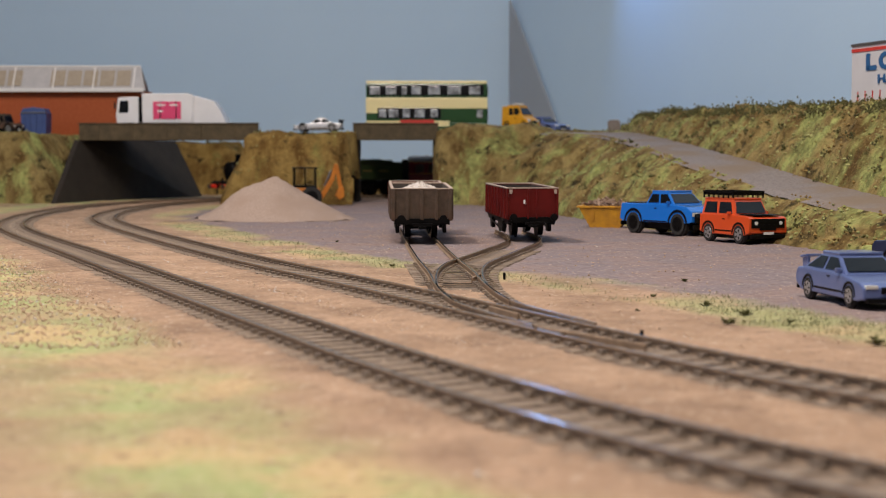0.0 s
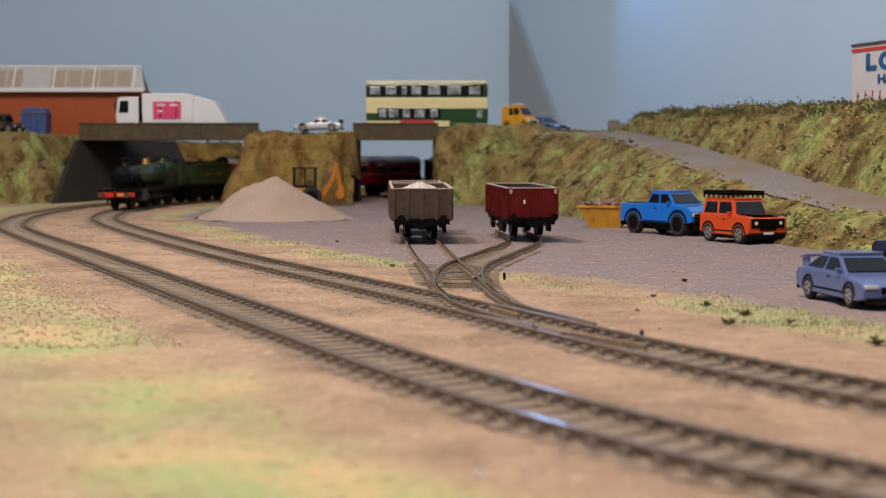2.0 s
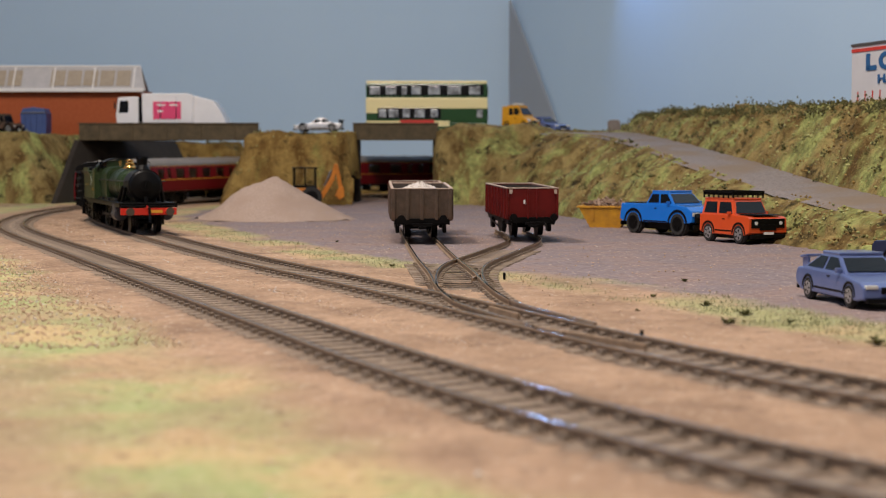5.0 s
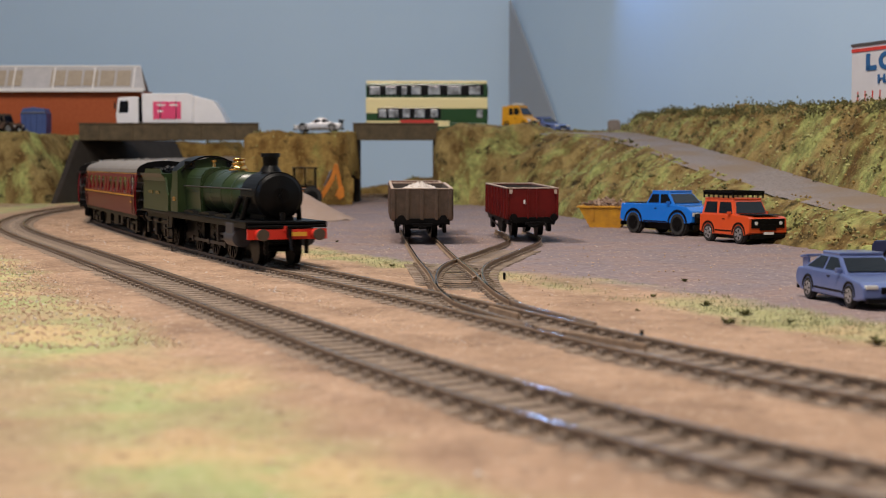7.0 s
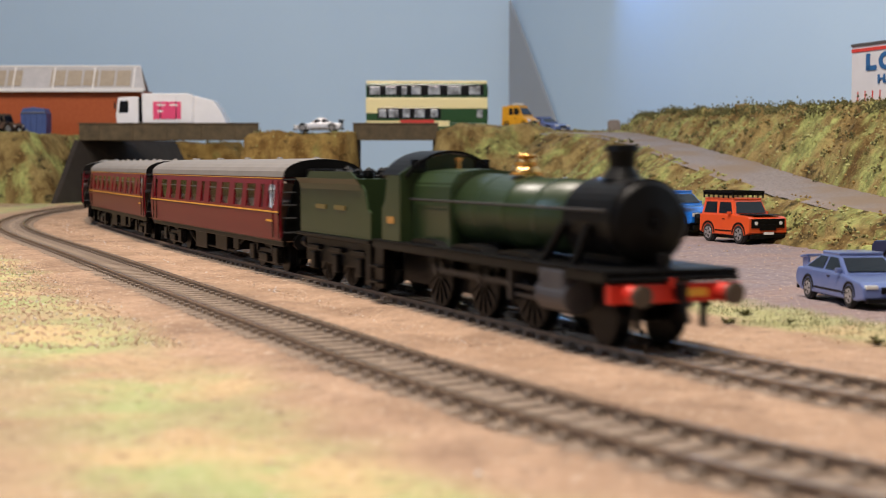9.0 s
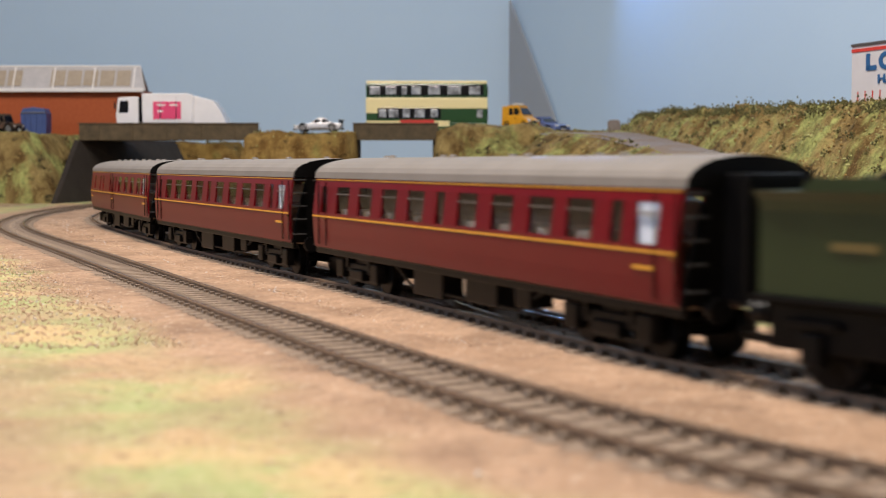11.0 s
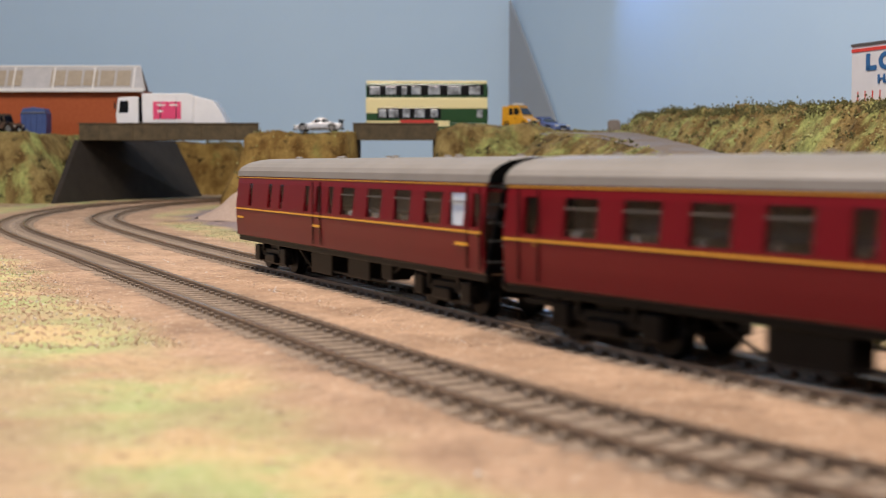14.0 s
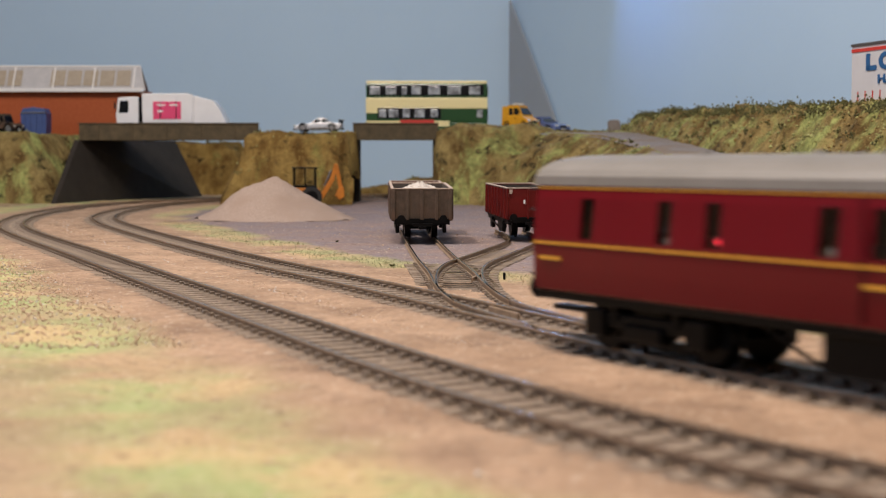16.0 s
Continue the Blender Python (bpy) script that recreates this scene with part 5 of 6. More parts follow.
def refuse_lorry():
    t = thing("refuse_lorry", pose(-0.2825, 1.50, 0.0726, 0, 0, 180), "white refuse lorry with pink side panels on the long bridge", "lorry", "vehicles on the upper road")
    bm = bm_new()
    prism(bm, [(0.036, 0.009), (0.0585, 0.009), (0.060, 0.020), (0.0575, 0.0385), (0.040, 0.0395), (0.036, 0.0385)], 0.031, 0.0012)
    part("cab", bm, M_LORRYWHITE, t)
    bm = bm_new()
    prism(bm, [(0.0592, 0.0215), (0.0603, 0.0215), (0.0586, 0.0360), (0.0578, 0.0360)], 0.0275)
    part("windscreen", bm, M_DARKGLASS, t)
    for sgn in (-1, 1):
        bm = bm_new()
        prism(bm, [(0.0465, 0.0225), (0.0565, 0.0225), (0.0550, 0.0350), (0.0465, 0.0350)], 0.0006)
        w = part("side_window", bm, M_DARKGLASS, t)
        w.location.y = sgn * 0.0155
        bm = bm_new()
        box(bm, (0.0600, sgn * 0.0185, 0.0300), (0.0015, 0.0030, 0.0070), 0.0004)
        part("mirror", bm, M_BLACK, t)
        bm = bm_new()
        box(bm, (0.006, sgn * 0.0164, 0.0250), (0.029, 0.0006, 0.0180))
        part("side_panel", bm, M_PINK, t, "pink advert panel")
        bm = bm_new()
        for k in range(2):
            box(bm, (0.012 - k * 0.013, sgn * 0.0168, 0.0305), (0.009, 0.0003, 0.0016))
        box(bm, (0.013, sgn * 0.0168, 0.0240), (0.006, 0.0003, 0.0020))
        part("panel_bar", bm, M_WHITE, t)
    bm = bm_new()
    prism(bm, [(-0.022, 0.012), (0.0320, 0.012), (0.0325, 0.0425), (-0.015, 0.0430), (-0.022, 0.0400)], 0.0320, 0.0010)
    part("hopper_body", bm, M_LORRYWHITE, t)
    bm = bm_new()
    prism(bm, [(-0.022, 0.010), (-0.022, 0.0400), (-0.042, 0.0355), (-0.0490, 0.0260), (-0.0560, 0.0120), (-0.0500, 0.0085)], 0.0325, 0.0010)
    part("tailgate", bm, M_LORRYWHITE, t)
    for k in range(4):
        for sgn in (-1, 1):
            bm = bm_new()
            box(bm, (-0.020 + k * 0.0165, sgn * 0.0162, 0.0270), (0.0010, 0.0010, 0.0300))
            part("body_rib", bm, M_LORRYWHITE, t)
    bm = bm_new()
    box(bm, (0.0, 0, 0.0085), (0.105, 0.026, 0.0055))
    part("chassis", bm, M_BLACK, t)
    bm = bm_new()
    box(bm, (0.0345, 0, 0.0260), (0.0035, 0.024, 0.026))
    part("exhaust_stack", bm, M_BLACK, t)
    for x in (0.046, -0.012, -0.028):
        for sgn in (-1, 1):
            road_wheel(t, x, sgn * 0.0135, 0.0066, 0.0045, M_BLACK)
    return t


refuse_lorry()


def building():
    t = thing("brick_warehouse", pose(-0.338, 1.60, ROAD_Z - 0.001), "red brick warehouse with grey sheeted roof and rooflights", "building")
    L, D, E, R = 0.34, 0.052, 0.0525, 0.0785
    bm = bm_new()
    prism(bm, [(-0.0, 0), (-L, 0), (-L, E), (0, E)], D, 0)
    bmesh.ops.translate(bm, vec=(0, D / 2, 0), verts=bm.verts[:])
    part("wall", bm, M_BRICK, t)
    bm = bm_new()
    loft(bm, [[(x, 0.010, R), (x, D, E), (x, D, E + 0.002), (x, 0.010, R + 0.002)] for x in (-0.004, -L + 0.01)])
    part("rear_roof", bm, M_ROOFLIGHT, t, "grey sheeted roof")
    bm = bm_new()
    prism(bm, [(0.0, E), (-0.001, E), (-0.001, R - 0.001), (0.0, R - 0.001)], 0.002)
    bmesh.ops.translate(bm, vec=(-0.006, 0.010, 0), verts=bm.verts[:])
    part("gable_post", bm, M_BRICK, t)
    bm = bm_new()
    loft(bm, [[(0.004, -0.006, E - 0.001), (-L, -0.006, E - 0.001), (-L + 0.01, 0.010, R), (-0.004, 0.010, R)], [(0.004, -0.006, E + 0.001), (-L, -0.006, E + 0.001), (-L + 0.01, 0.010, R + 0.002), (-0.004, 0.010, R + 0.002)]])
    part("roof", bm, M_ROOFLIGHT, t, "grey sheeted roof")
    sl = math.atan2(R - E, 0.016)
    for i in range(11):
        x = -0.0215 - i * 0.0185 - (0.030 if i >= 5 else 0) - (0.02 if i >= 8 else 0)
        bm = bm_new()
        box(bm, (x, 0.0012, (E + R) / 2 + 0.0008), (0.0160, 0.021, 0.0012), 0.0002, Matrix.Rotation(sl, 4, "X"))
        part("rooflight", bm, M_ROOFPANE, t, "dirty translucent rooflight")
    for i in range(7):
        x = -0.010 - i * 0.045
        bm = bm_new()
        box(bm, (x, 0.0012, (E + R) / 2 + 0.0012), (0.0014, 0.029, 0.0016), 0, Matrix.Rotation(sl, 4, "X"))
        part("roof_bar", bm, M_WHITE, t)
    bm = bm_new()
    box(bm, (-L / 2 + 0.002, -0.0070, E), (L, 0.0022, 0.0040), 0.0005)
    part("gutter", bm, M_WHITE, t, "white gutter")
    bm = bm_new()
    box(bm, (-L / 2, 0.0095, R + 0.0015), (L - 0.008, 0.003, 0.0022), 0.0005)
    part("ridge_cap", bm, M_WHITE, t)
    return t


building()


def container():
    t = thing("waste_container", pose(-0.445, 1.552, ROAD_Z - 0.0005), "dark blue metal container with arched top beside the warehouse", "container")
    bm = bm_new()
    prism(bm, [(-0.0135, 0.0), (0.0135, 0.0), (0.0140, 0.024), (0.0115, 0.0295), (0.0, 0.0310), (-0.0115, 0.0295), (-0.0140, 0.024)], 0.022, 0.0006)
    part("body", bm, M_CONTAINER, t)
    for x in (-0.009, -0.003, 0.003, 0.009):
        bm = bm_new()
        box(bm, (x, -0.0113, 0.013), (0.0010, 0.0012, 0.022))
        part("rib", bm, M_CONTAINER, t)
    bm = bm_new()
    box(bm, (0, -0.0115, 0.0250), (0.0285, 0.0014, 0.0012))
    part("top_rail", bm, M_STEEL, t)
    car("vintage_truck", "small brown open truck beside the blue container", pose(-0.474, 1.535, ROAD_Z + 0.001, 0, 0, -20), 0.036, 0.0200, M_WAGONBROWN,
        [(-0.018, 0.0055), (-0.018, 0.0120), (0.004, 0.0120), (0.016, 0.0115), (0.018, 0.0100), (0.018, 0.0055), (-0.016, 0.0050)],
        (-0.0060, -0.0050, 0.0030, 0.0060), 0.0215, 0.0120, (-0.0105, 0.0115), 0.0055, M_RIM, "truck", "vehicles on the upper road")


container()


def trailer():
    t = thing("lorry_trailer", pose(0.2735, 0.952, 0.0815, 0, 0, -71), "pale box trailer with blue lettering and red stripe", "trailer")
    L, W, H = 0.145, 0.033, 0.0385
    bm = bm_new()
    box(bm, (L / 2, W / 2, H / 2 + 0.001), (L, W, H), 0.0006)
    part("box_body", bm, M_TRAILER, t)
    bm = bm_new()
    box(bm, (L / 2, -0.0002, H - 0.0032), (L - 0.0008, 0.0006, 0.0022))
    part("stripe", bm, M_SIGNRED, t, "red stripe")
    bm = bm_new()
    box(bm, (L / 2, -0.0003, H + 0.0005), (L, 0.0012, 0.0018), 0.0003)
    part("top_rail", bm, M_STEEL, t)
    bm = bm_new()
    box(bm, (0.0185, -0.0003, 0.0270), (0.0040, 0.0005, 0.0110))
    box(bm, (0.0225, -0.0003, 0.0230), (0.0100, 0.0005, 0.0032))
    part("sign_bar_shape", bm, M_SIGNBLUE, t)
    bm = bm_new()
    for i in range(28):
        a, b = 2 * math.pi * i / 28, 2 * math.pi * (i + 1) / 28
        vs = [(0.0375 + math.cos(q) * k * 0.0075, y, 0.0270 + math.sin(q) * k * 0.0058) for y in (-0.0006, 0.0) for q, k in ((a, 1), (b, 1), (b, 0.5), (a, 0.5))]
        v = [bm.verts.new(p) for p in vs]
        for q in ((0, 1, 2, 3), (7, 6, 5, 4), (0, 4, 5, 1), (2, 6, 7, 3)):
            bm.faces.new([v[k] for k in q])
    bmesh.ops.recalc_face_normals(bm, faces=bm.faces[:])
    part("sign_ring_shape", bm, M_SIGNBLUE, t)
    cu = bpy.data.curves.new("lettering", "FONT")
    cu.body, cu.size, cu.extrude, cu.offset = "HAU", 0.0078, 0.0002, 0.00025
    ob = new("lettering", cu)
    dg = bpy.context.evaluated_depsgraph_get()
    me = bpy.data.meshes.new_from_object(ob.evaluated_get(dg))
    bpy.data.objects.remove(ob)
    me.materials.clear()
    me.materials.append(M_SIGNBLUE)
    le = new("lettering", me)
    le.parent = t
    le.matrix_basis = pose(0.0290, -0.0005, 0.0128, 90, 0, 0) @ Matrix.Diagonal((1.5, 1, 1, 1))
    for i in range(18):
        bm = bm_new()
        box(bm, (0.008 + i * 0.008, -0.0004, 0.0045), (0.0005, 0.0006, 0.0075))
        part("side_stake", bm, M_SIGNRED, t)
    bm = bm_new()
    box(bm, (L / 2, W / 2, 0.0), (L - 0.004, W - 0.004, 0.0022))
    part("underframe", bm, M_BLACK, t)


trailer()


def wagon(label, m, body, load, W=0.0335):
    """x = 0 at the near end, the wagon lies behind; built about the rails."""
    t = thing("open_wagon", m, label, "wagon", "open wagons on the sidings")
    L, Z0, Z1 = 0.078, 0.0105, 0.0280
    for sgn in (-1, 1):
        bm = bm_new()
        box(bm, (-L / 2, sgn * (W / 2 - 0.0006), (Z0 + Z1) / 2), (L, 0.0012, Z1 - Z0), 0.0002)
        part("side", bm, body, t)
        for i in range(7):
            bm = bm_new()
            box(bm, (-0.006 - i * 0.011, sgn * (W / 2 + 0.0002), (Z0 + Z1) / 2), (0.0014, 0.0012, Z1 - Z0 - 0.001), 0.0002)
            part("side_rib", bm, body, t)
        bm = bm_new()
        box(bm, (-L / 2, sgn * (W / 2 - 0.0005), Z1 + 0.0002), (L + 0.001, 0.0015, 0.0006), 0.0001)
        part("top_rim", bm, M_RIMWOOD, t, "worn pale top edge")
    for x, d in ((0, 1), (-L, -1)):
        bm = bm_new()
        box(bm, (x - d * 0.0006, 0, (Z0 + Z1) / 2), (0.0012, W - 0.0024, Z1 - Z0), 0.0002)
        part("end_panel", bm, body, t)
        for y in ((-0.0155, -0.0080, 0.0, 0.0080, 0.0155) if load else (-0.0143, -0.0025, 0.0025, 0.0143)):
            bm = bm_new()
            box(bm, (x + d * 0.0004, y, (Z0 + Z1) / 2), (0.0014, 0.0018 if load else 0.0010, Z1 - Z0 - 0.001), 0.0003)
            part("end_post", bm, body, t)
        bm = bm_new()
        box(bm, (x - d * 0.0004, 0, Z1 + 0.0002), (0.0015, W + 0.0004, 0.0006), 0.0001)
        part("top_rim", bm, M_RIMWOOD, t)
        bm = bm_new()
        box(bm, (x - d * 0.0015, 0, (Z0 + Z1) / 2), (0.0006, W - 0.0034, Z1 - Z0 - 0.001))
        part("inner_end", bm, M_INSIDE, t)
        bm = bm_new()
        box(bm, (x - d * 0.0002, 0, 0.0102), (0.0022, W - 0.003, 0.0034), 0.0003)
        part("buffer_beam", bm, M_BLACK, t)
        for sgn in (-1, 1):
            bm = bm_new()
            tube(bm, (x, sgn * 0.0115, 0.0120), (x + d * 0.0045, sgn * 0.0115, 0.0120), 0.0013, seg=10)
            tube(bm, (x + d * 0.0045, sgn * 0.0115, 0.0120), (x + d * 0.0055, sgn * 0.0115, 0.0120), 0.0021, seg=14)
            part("buffer", bm, M_BLACK, t)
        bm = bm_new()
        box(bm, (x + d * 0.004, 0, 0.0072), (0.010, 0.0045, 0.0014), 0.0003)
        box(bm, (x + d * 0.0085, 0, 0.0088), (0.0012, 0.0110, 0.0016))
        part("coupling", bm, M_BLACK, t)
    bm = bm_new()
    box(bm, (-L / 2, 0, Z0 + 0.0005), (L - 0.002, W - 0.002, 0.0012))
    part("floor_plate", bm, M_INSIDE, t)
    for sgn in (-1, 1):
        bm = bm_new()
        box(bm, (-L / 2, sgn * (W / 2 - 0.0015), (Z0 + Z1) / 2), (L - 0.0030, 0.0006, Z1 - Z0 - 0.001))
        part("inner_lining", bm, M_INSIDE, t)
        bm = bm_new()
        box(bm, (-L / 2, sgn * 0.0125, 0.0088), (L - 0.004, 0.0016, 0.0028), 0.0002)
        part("solebar", bm, M_BLACK, t)
        for x in (-0.020, -0.058):
            bm = bm_new()
            box(bm, (x, sgn * 0.0132, 0.0058), (0.0070, 0.0022, 0.0065), 0.0006)
            part("axle_box", bm, M_BLACK, t)
        bm = bm_new()
        box(bm, (-L / 2, sgn * 0.0140, 0.0055), (0.034, 0.0007, 0.0010), 0, Matrix.Rotation(0.08, 4, "Y"))
        part("brake_lever", bm, M_BLACK, t)
    for x in (-0.020, -0.058):
        w = part("wheelset", wheel_bm(0.0062, 0.0026), M_BLACK, t)
        w.location = (x, 0, 0.0062)
    if load:
        bm = bm_new()
        rings = []
        for j in range(9):
            k = 1 - j / 9
            rings.append([(-L / 2 + math.cos(a) * 0.033 * k, math.sin(a) * 0.0125 * k, 0.0245 + 0.0058 * (1 - k) ** 0.8 + 0.0006 * noise.noise((math.cos(a) * 9 * k, math.sin(a) * 9 * k, 2))) for a in np.linspace(0, 2 * math.pi, 29)[:-1]])
        loft(bm, rings)
        box(bm, (-L / 2, 0, 0.0240), (L - 0.004, W - 0.004, 0.0008))
        random.seed(8)
        for i in range(160):
            a, k = random.uniform(0, 6.28), math.sqrt(random.random())
            bmesh.ops.create_icosphere(bm, subdivisions=1, radius=random.uniform(0.0005, 0.0011), matrix=Matrix.Translation((-L / 2 + math.cos(a) * 0.032 * k, math.sin(a) * 0.012 * k, 0.0245 + 0.0058 * (1 - k) ** 0.8)))
        part("stone_load", bm, M_STONELOAD, t, "pale crushed stone load")
    else:
        for y in (-0.0125, 0.0130):
            bm = bm_new()
            box(bm, (0.0012, y, 0.0262), (0.0004, 0.0016, 0.0024))
            part("label_clip", bm, M_RIMWOOD, t)
        bm = bm_new()
        box(bm, (0.0012, -0.0048, 0.0205), (0.0004, 0.0010, 0.0022))
        part("white_mark", bm, M_WHITE, t)
    return t


wagon("weathered brown open wagon loaded with pale crushed stone", pose(-0.0115, 0.775, 0.0, 0, 1.6, -87), M_WAGONBROWN, True)
wagon("red oxide steel open wagon coupled behind the loaded brown wagon", pose(-0.0152, 0.868, 0.0, 0, 1.6, -87), M_WAGONRED, False)
wagon("red oxide steel open wagon standing empty on the siding", pose(0.0502, 0.795, 0.0, 0, 1.2, -83), M_WAGONRED, False, 0.0292)


def skip():
    t = thing("builders_skip", pose(0.1140, 0.985, GZ, 0, 0, -14), "worn yellow builder's skip heaped with rusty scrap", "skip")
    L0, L1, W0, W1, H = 0.020, 0.037, 0.017, 0.021, 0.0155
    bm = bm_new()
    outer = [[(-L0 / 2, -W0 / 2, 0), (L0 / 2, -W0 / 2, 0), (L0 / 2, W0 / 2, 0), (-L0 / 2, W0 / 2, 0)], [(-L1 / 2, -W1 / 2, H), (L1 / 2, -W1 / 2, H), (L1 / 2, W1 / 2, H), (-L1 / 2, W1 / 2, H)],
             [(-L1 / 2 + 0.001, -W1 / 2 + 0.001, H), (L1 / 2 - 0.001, -W1 / 2 + 0.001, H), (L1 / 2 - 0.001, W1 / 2 - 0.001, H), (-L1 / 2 + 0.001, W1 / 2 - 0.001, H)], [(-L0 / 2, -W0 / 2 + 0.001, 0.001), (L0 / 2, -W0 / 2 + 0.001, 0.001), (L0 / 2, W0 / 2 - 0.001, 0.001), (-L0 / 2, W0 / 2 - 0.001, 0.001)]]
    loft(bm, outer)
    part("hull", bm, M_SKIP, t)
    bm = bm_new()
    for sgn in (-1, 1):
        box(bm, (0, sgn * W1 / 2, H - 0.0006), (L1 + 0.001, 0.0014, 0.0014), 0.0003)
        box(bm, (sgn * L1 / 2, 0, H - 0.0006), (0.0014, W1 + 0.001, 0.0014), 0.0003)
    part("rim", bm, M_SKIP, t)
    for sgn in (-1, 1):
        for x in (-0.008, 0.008):
            bm = bm_new()
            box(bm, (x, sgn * (W1 / 2 - 0.0012), 0.0095), (0.0016, 0.0014, 0.0090), 0.0003, Matrix.Rotation(-sgn * 0.13, 4, "X"))
            part("rib", bm, M_SKIP, t)
    bm = bm_new()
    random.seed(11)
    for i in range(70):
        r = Euler((random.uniform(0, 3), random.uniform(-0.6, 0.6), random.uniform(0, 6))).to_matrix().to_4x4()
        x = random.uniform(-0.014, 0.014)
        box(bm, (x, random.uniform(-0.008, 0.008), H + 0.0005 + random.uniform(-0.001, 0.0042) * (1 - abs(x) / 0.022)), (random.uniform(0.002, 0.009), random.uniform(0.0006, 0.002), random.uniform(0.0005, 0.0014)), 0, r)
    box(bm, (0, 0, H - 0.0018), (L1 - 0.004, W1 - 0.003, 0.0030))
    tagged(part("scrap_load", bm, M_SCRAP, t, "rusty scrap and rubble"), kind="")


skip()


def digger():
    t = thing("backhoe_digger", pose(-0.132, 1.350, GROUND_Z + 0.003, 0, 0, 8), "orange yellow backhoe digger with black cab behind the gravel", "digger")
    bm = bm_new()
    prism(bm, [(-0.034, 0.008), (-0.036, 0.016), (-0.012, 0.019), (0.014, 0.018), (0.016, 0.008)], 0.022, 0.001)
    part("body", bm, M_DIGGER, t)
    for sx in (-0.0100, 0.0100):
        for sy in (-0.010, 0.010):
            bm = bm_new()
            box(bm, (sx, sy, 0.0275), (0.0016, 0.0016, 0.0190))
            part("cab_post", bm, M_BLACK, t)
    bm = bm_new()
    box(bm, (0, 0, 0.0375), (0.0235, 0.0235, 0.0016), 0.0005)
    part("cab_roof", bm, M_BLACK, t)
    bm = bm_new()
    box(bm, (0, 0, 0.0275), (0.0190, 0.0190, 0.0175))
    g = part("cab_glass", bm, M_GLASS, t)
    g.visible_shadow = False
    bm = bm_new()
    box(bm, (0.0, -0.0105, 0.0280), (0.0012, 0.0012, 0.0180))
    box(bm, (0.0, 0, 0.0200), (0.022, 0.022, 0.0020))
    part("cab_frame", bm, M_BLACK, t)
    for (a, b, w) in (((0.0160, 0, 0.010), (0.0265, 0, 0.0270), 0.0050), ((0.0265, 0, 0.0270), (0.0300, 0, 0.0405), 0.0042), ((0.0300, 0, 0.0400), (0.0345, 0, 0.0180), 0.0042)):
        bm = bm_new()
        a, b = Vector(a), Vector(b)
        d = b - a
        box(bm, (a + b) / 2, (w, w * 0.9, d.length + 0.002), 0.0006, d.to_track_quat("Z", "Y").to_matrix().to_4x4())
        part("arm", bm, M_DIGGER, t)
    bm = bm_new()
    tube(bm, (0.0190, 0.002, 0.0200), (0.0255, 0.002, 0.0350), 0.0010, seg=8)
    part("ram", bm, M_STEEL, t)
    bm = bm_new()
    prism(bm, [(0.0320, 0.0180), (0.0370, 0.0190), (0.0375, 0.0100), (0.0330, 0.0070), (0.0290, 0.0110)], 0.010, 0.0006)
    part("bucket", bm, M_DIGGER, t)
    bm = bm_new()
    box(bm, (-0.0460, 0, 0.0140), (0.0100, 0.024, 0.0100), 0.001)
    part("front_shovel", bm, M_DIGGER, t)
    for x, r in ((-0.026, 0.0068), (0.006, 0.0100)):
        for sgn in (-1, 1):
            road_wheel(t, x, sgn * 0.0115, r, 0.0055, M_BLACK)
    return t


digger()

# faint grey post at the road's summit
bm = bm_new()
prism(bm, [(-0.0065, -0.004), (0.0065, -0.004), (0.0065, 0.0105), (0.0040, 0.0125), (-0.0040, 0.0125), (-0.0065, 0.0105)], 0.004, 0.0008)
ob = mesh_object("grey_stone_block", bm, M_ROAD)
ob.location = (0.176, 1.46, 0.0745)
tagged(ob, "small grey block standing at the top of the road", "stone block")


def weed(x, y, size, seed):
    rng = random.Random(seed)
    bm = bm_new()
    for i in range(16):
        a, l = rng.uniform(0, 6.28), size * rng.uniform(0.5, 1.2)
        b = Vector((math.cos(a) * l, math.sin(a) * l, size * rng.uniform(0.2, 1.1)))
        sd = Vector((-math.sin(a), math.cos(a), 0)) * size * 0.22
        m = b * 0.6 + Vector((0, 0, size * 0.15))
        v = [bm.verts.new(p) for p in (Vector((0, 0, 0)), m + sd, b, m - sd)]
        bm.faces.new(v)
    ob = mesh_object("weed_tuft", bm, M_BUSH)
    ob.location = (x, y, GROUND_Z)
    ob.scale = (0.8, 0.8, 0.6)
    return tagged(ob, "dark dry leafy weed tuft on the grass strip", "weed", "weeds on the grass")


for k, (x, y, z) in enumerate(((0.0584, 0.422, 0.0016), (0.0818, 0.4386, 0.0030), (0.0789, 0.390, 0.0030), (0.088, 0.410, 0.0034), (0.0967, 0.392, 0.0022), (0.070, 0.47, 0.0018), (0.091, 0.53, 0.0022), (0.1065, 0.345, 0.0036), (-0.022, 0.61, 0.0022), (-0.06, 0.80, 0.002))):
    weed(x, y, z, k)


# bright foreground glint, put in as a near-white pebble
bm = bm_new()
ball(bm, (0, 0, 0), 0.00045, 2, (1, 1, 0.7))
ob = mesh_object("pale_pebble", bm, M_LAMP, smooth=True)
ob.location = (0.005, 0.198, GROUND_Z + 0.0005)
tagged(ob, "single shiny pale pebble put in as a glint on the ballast", "pebble")


# ---- scatter: grass, stones, foam ----
def stuff(name, verts, faces, material, label, category):
    me = bpy.data.meshes.new(name)
    me.from_pydata(verts, [], faces)
    me.materials.append(material)
    return tagged(new(name, me), label, category, kind="stuff")


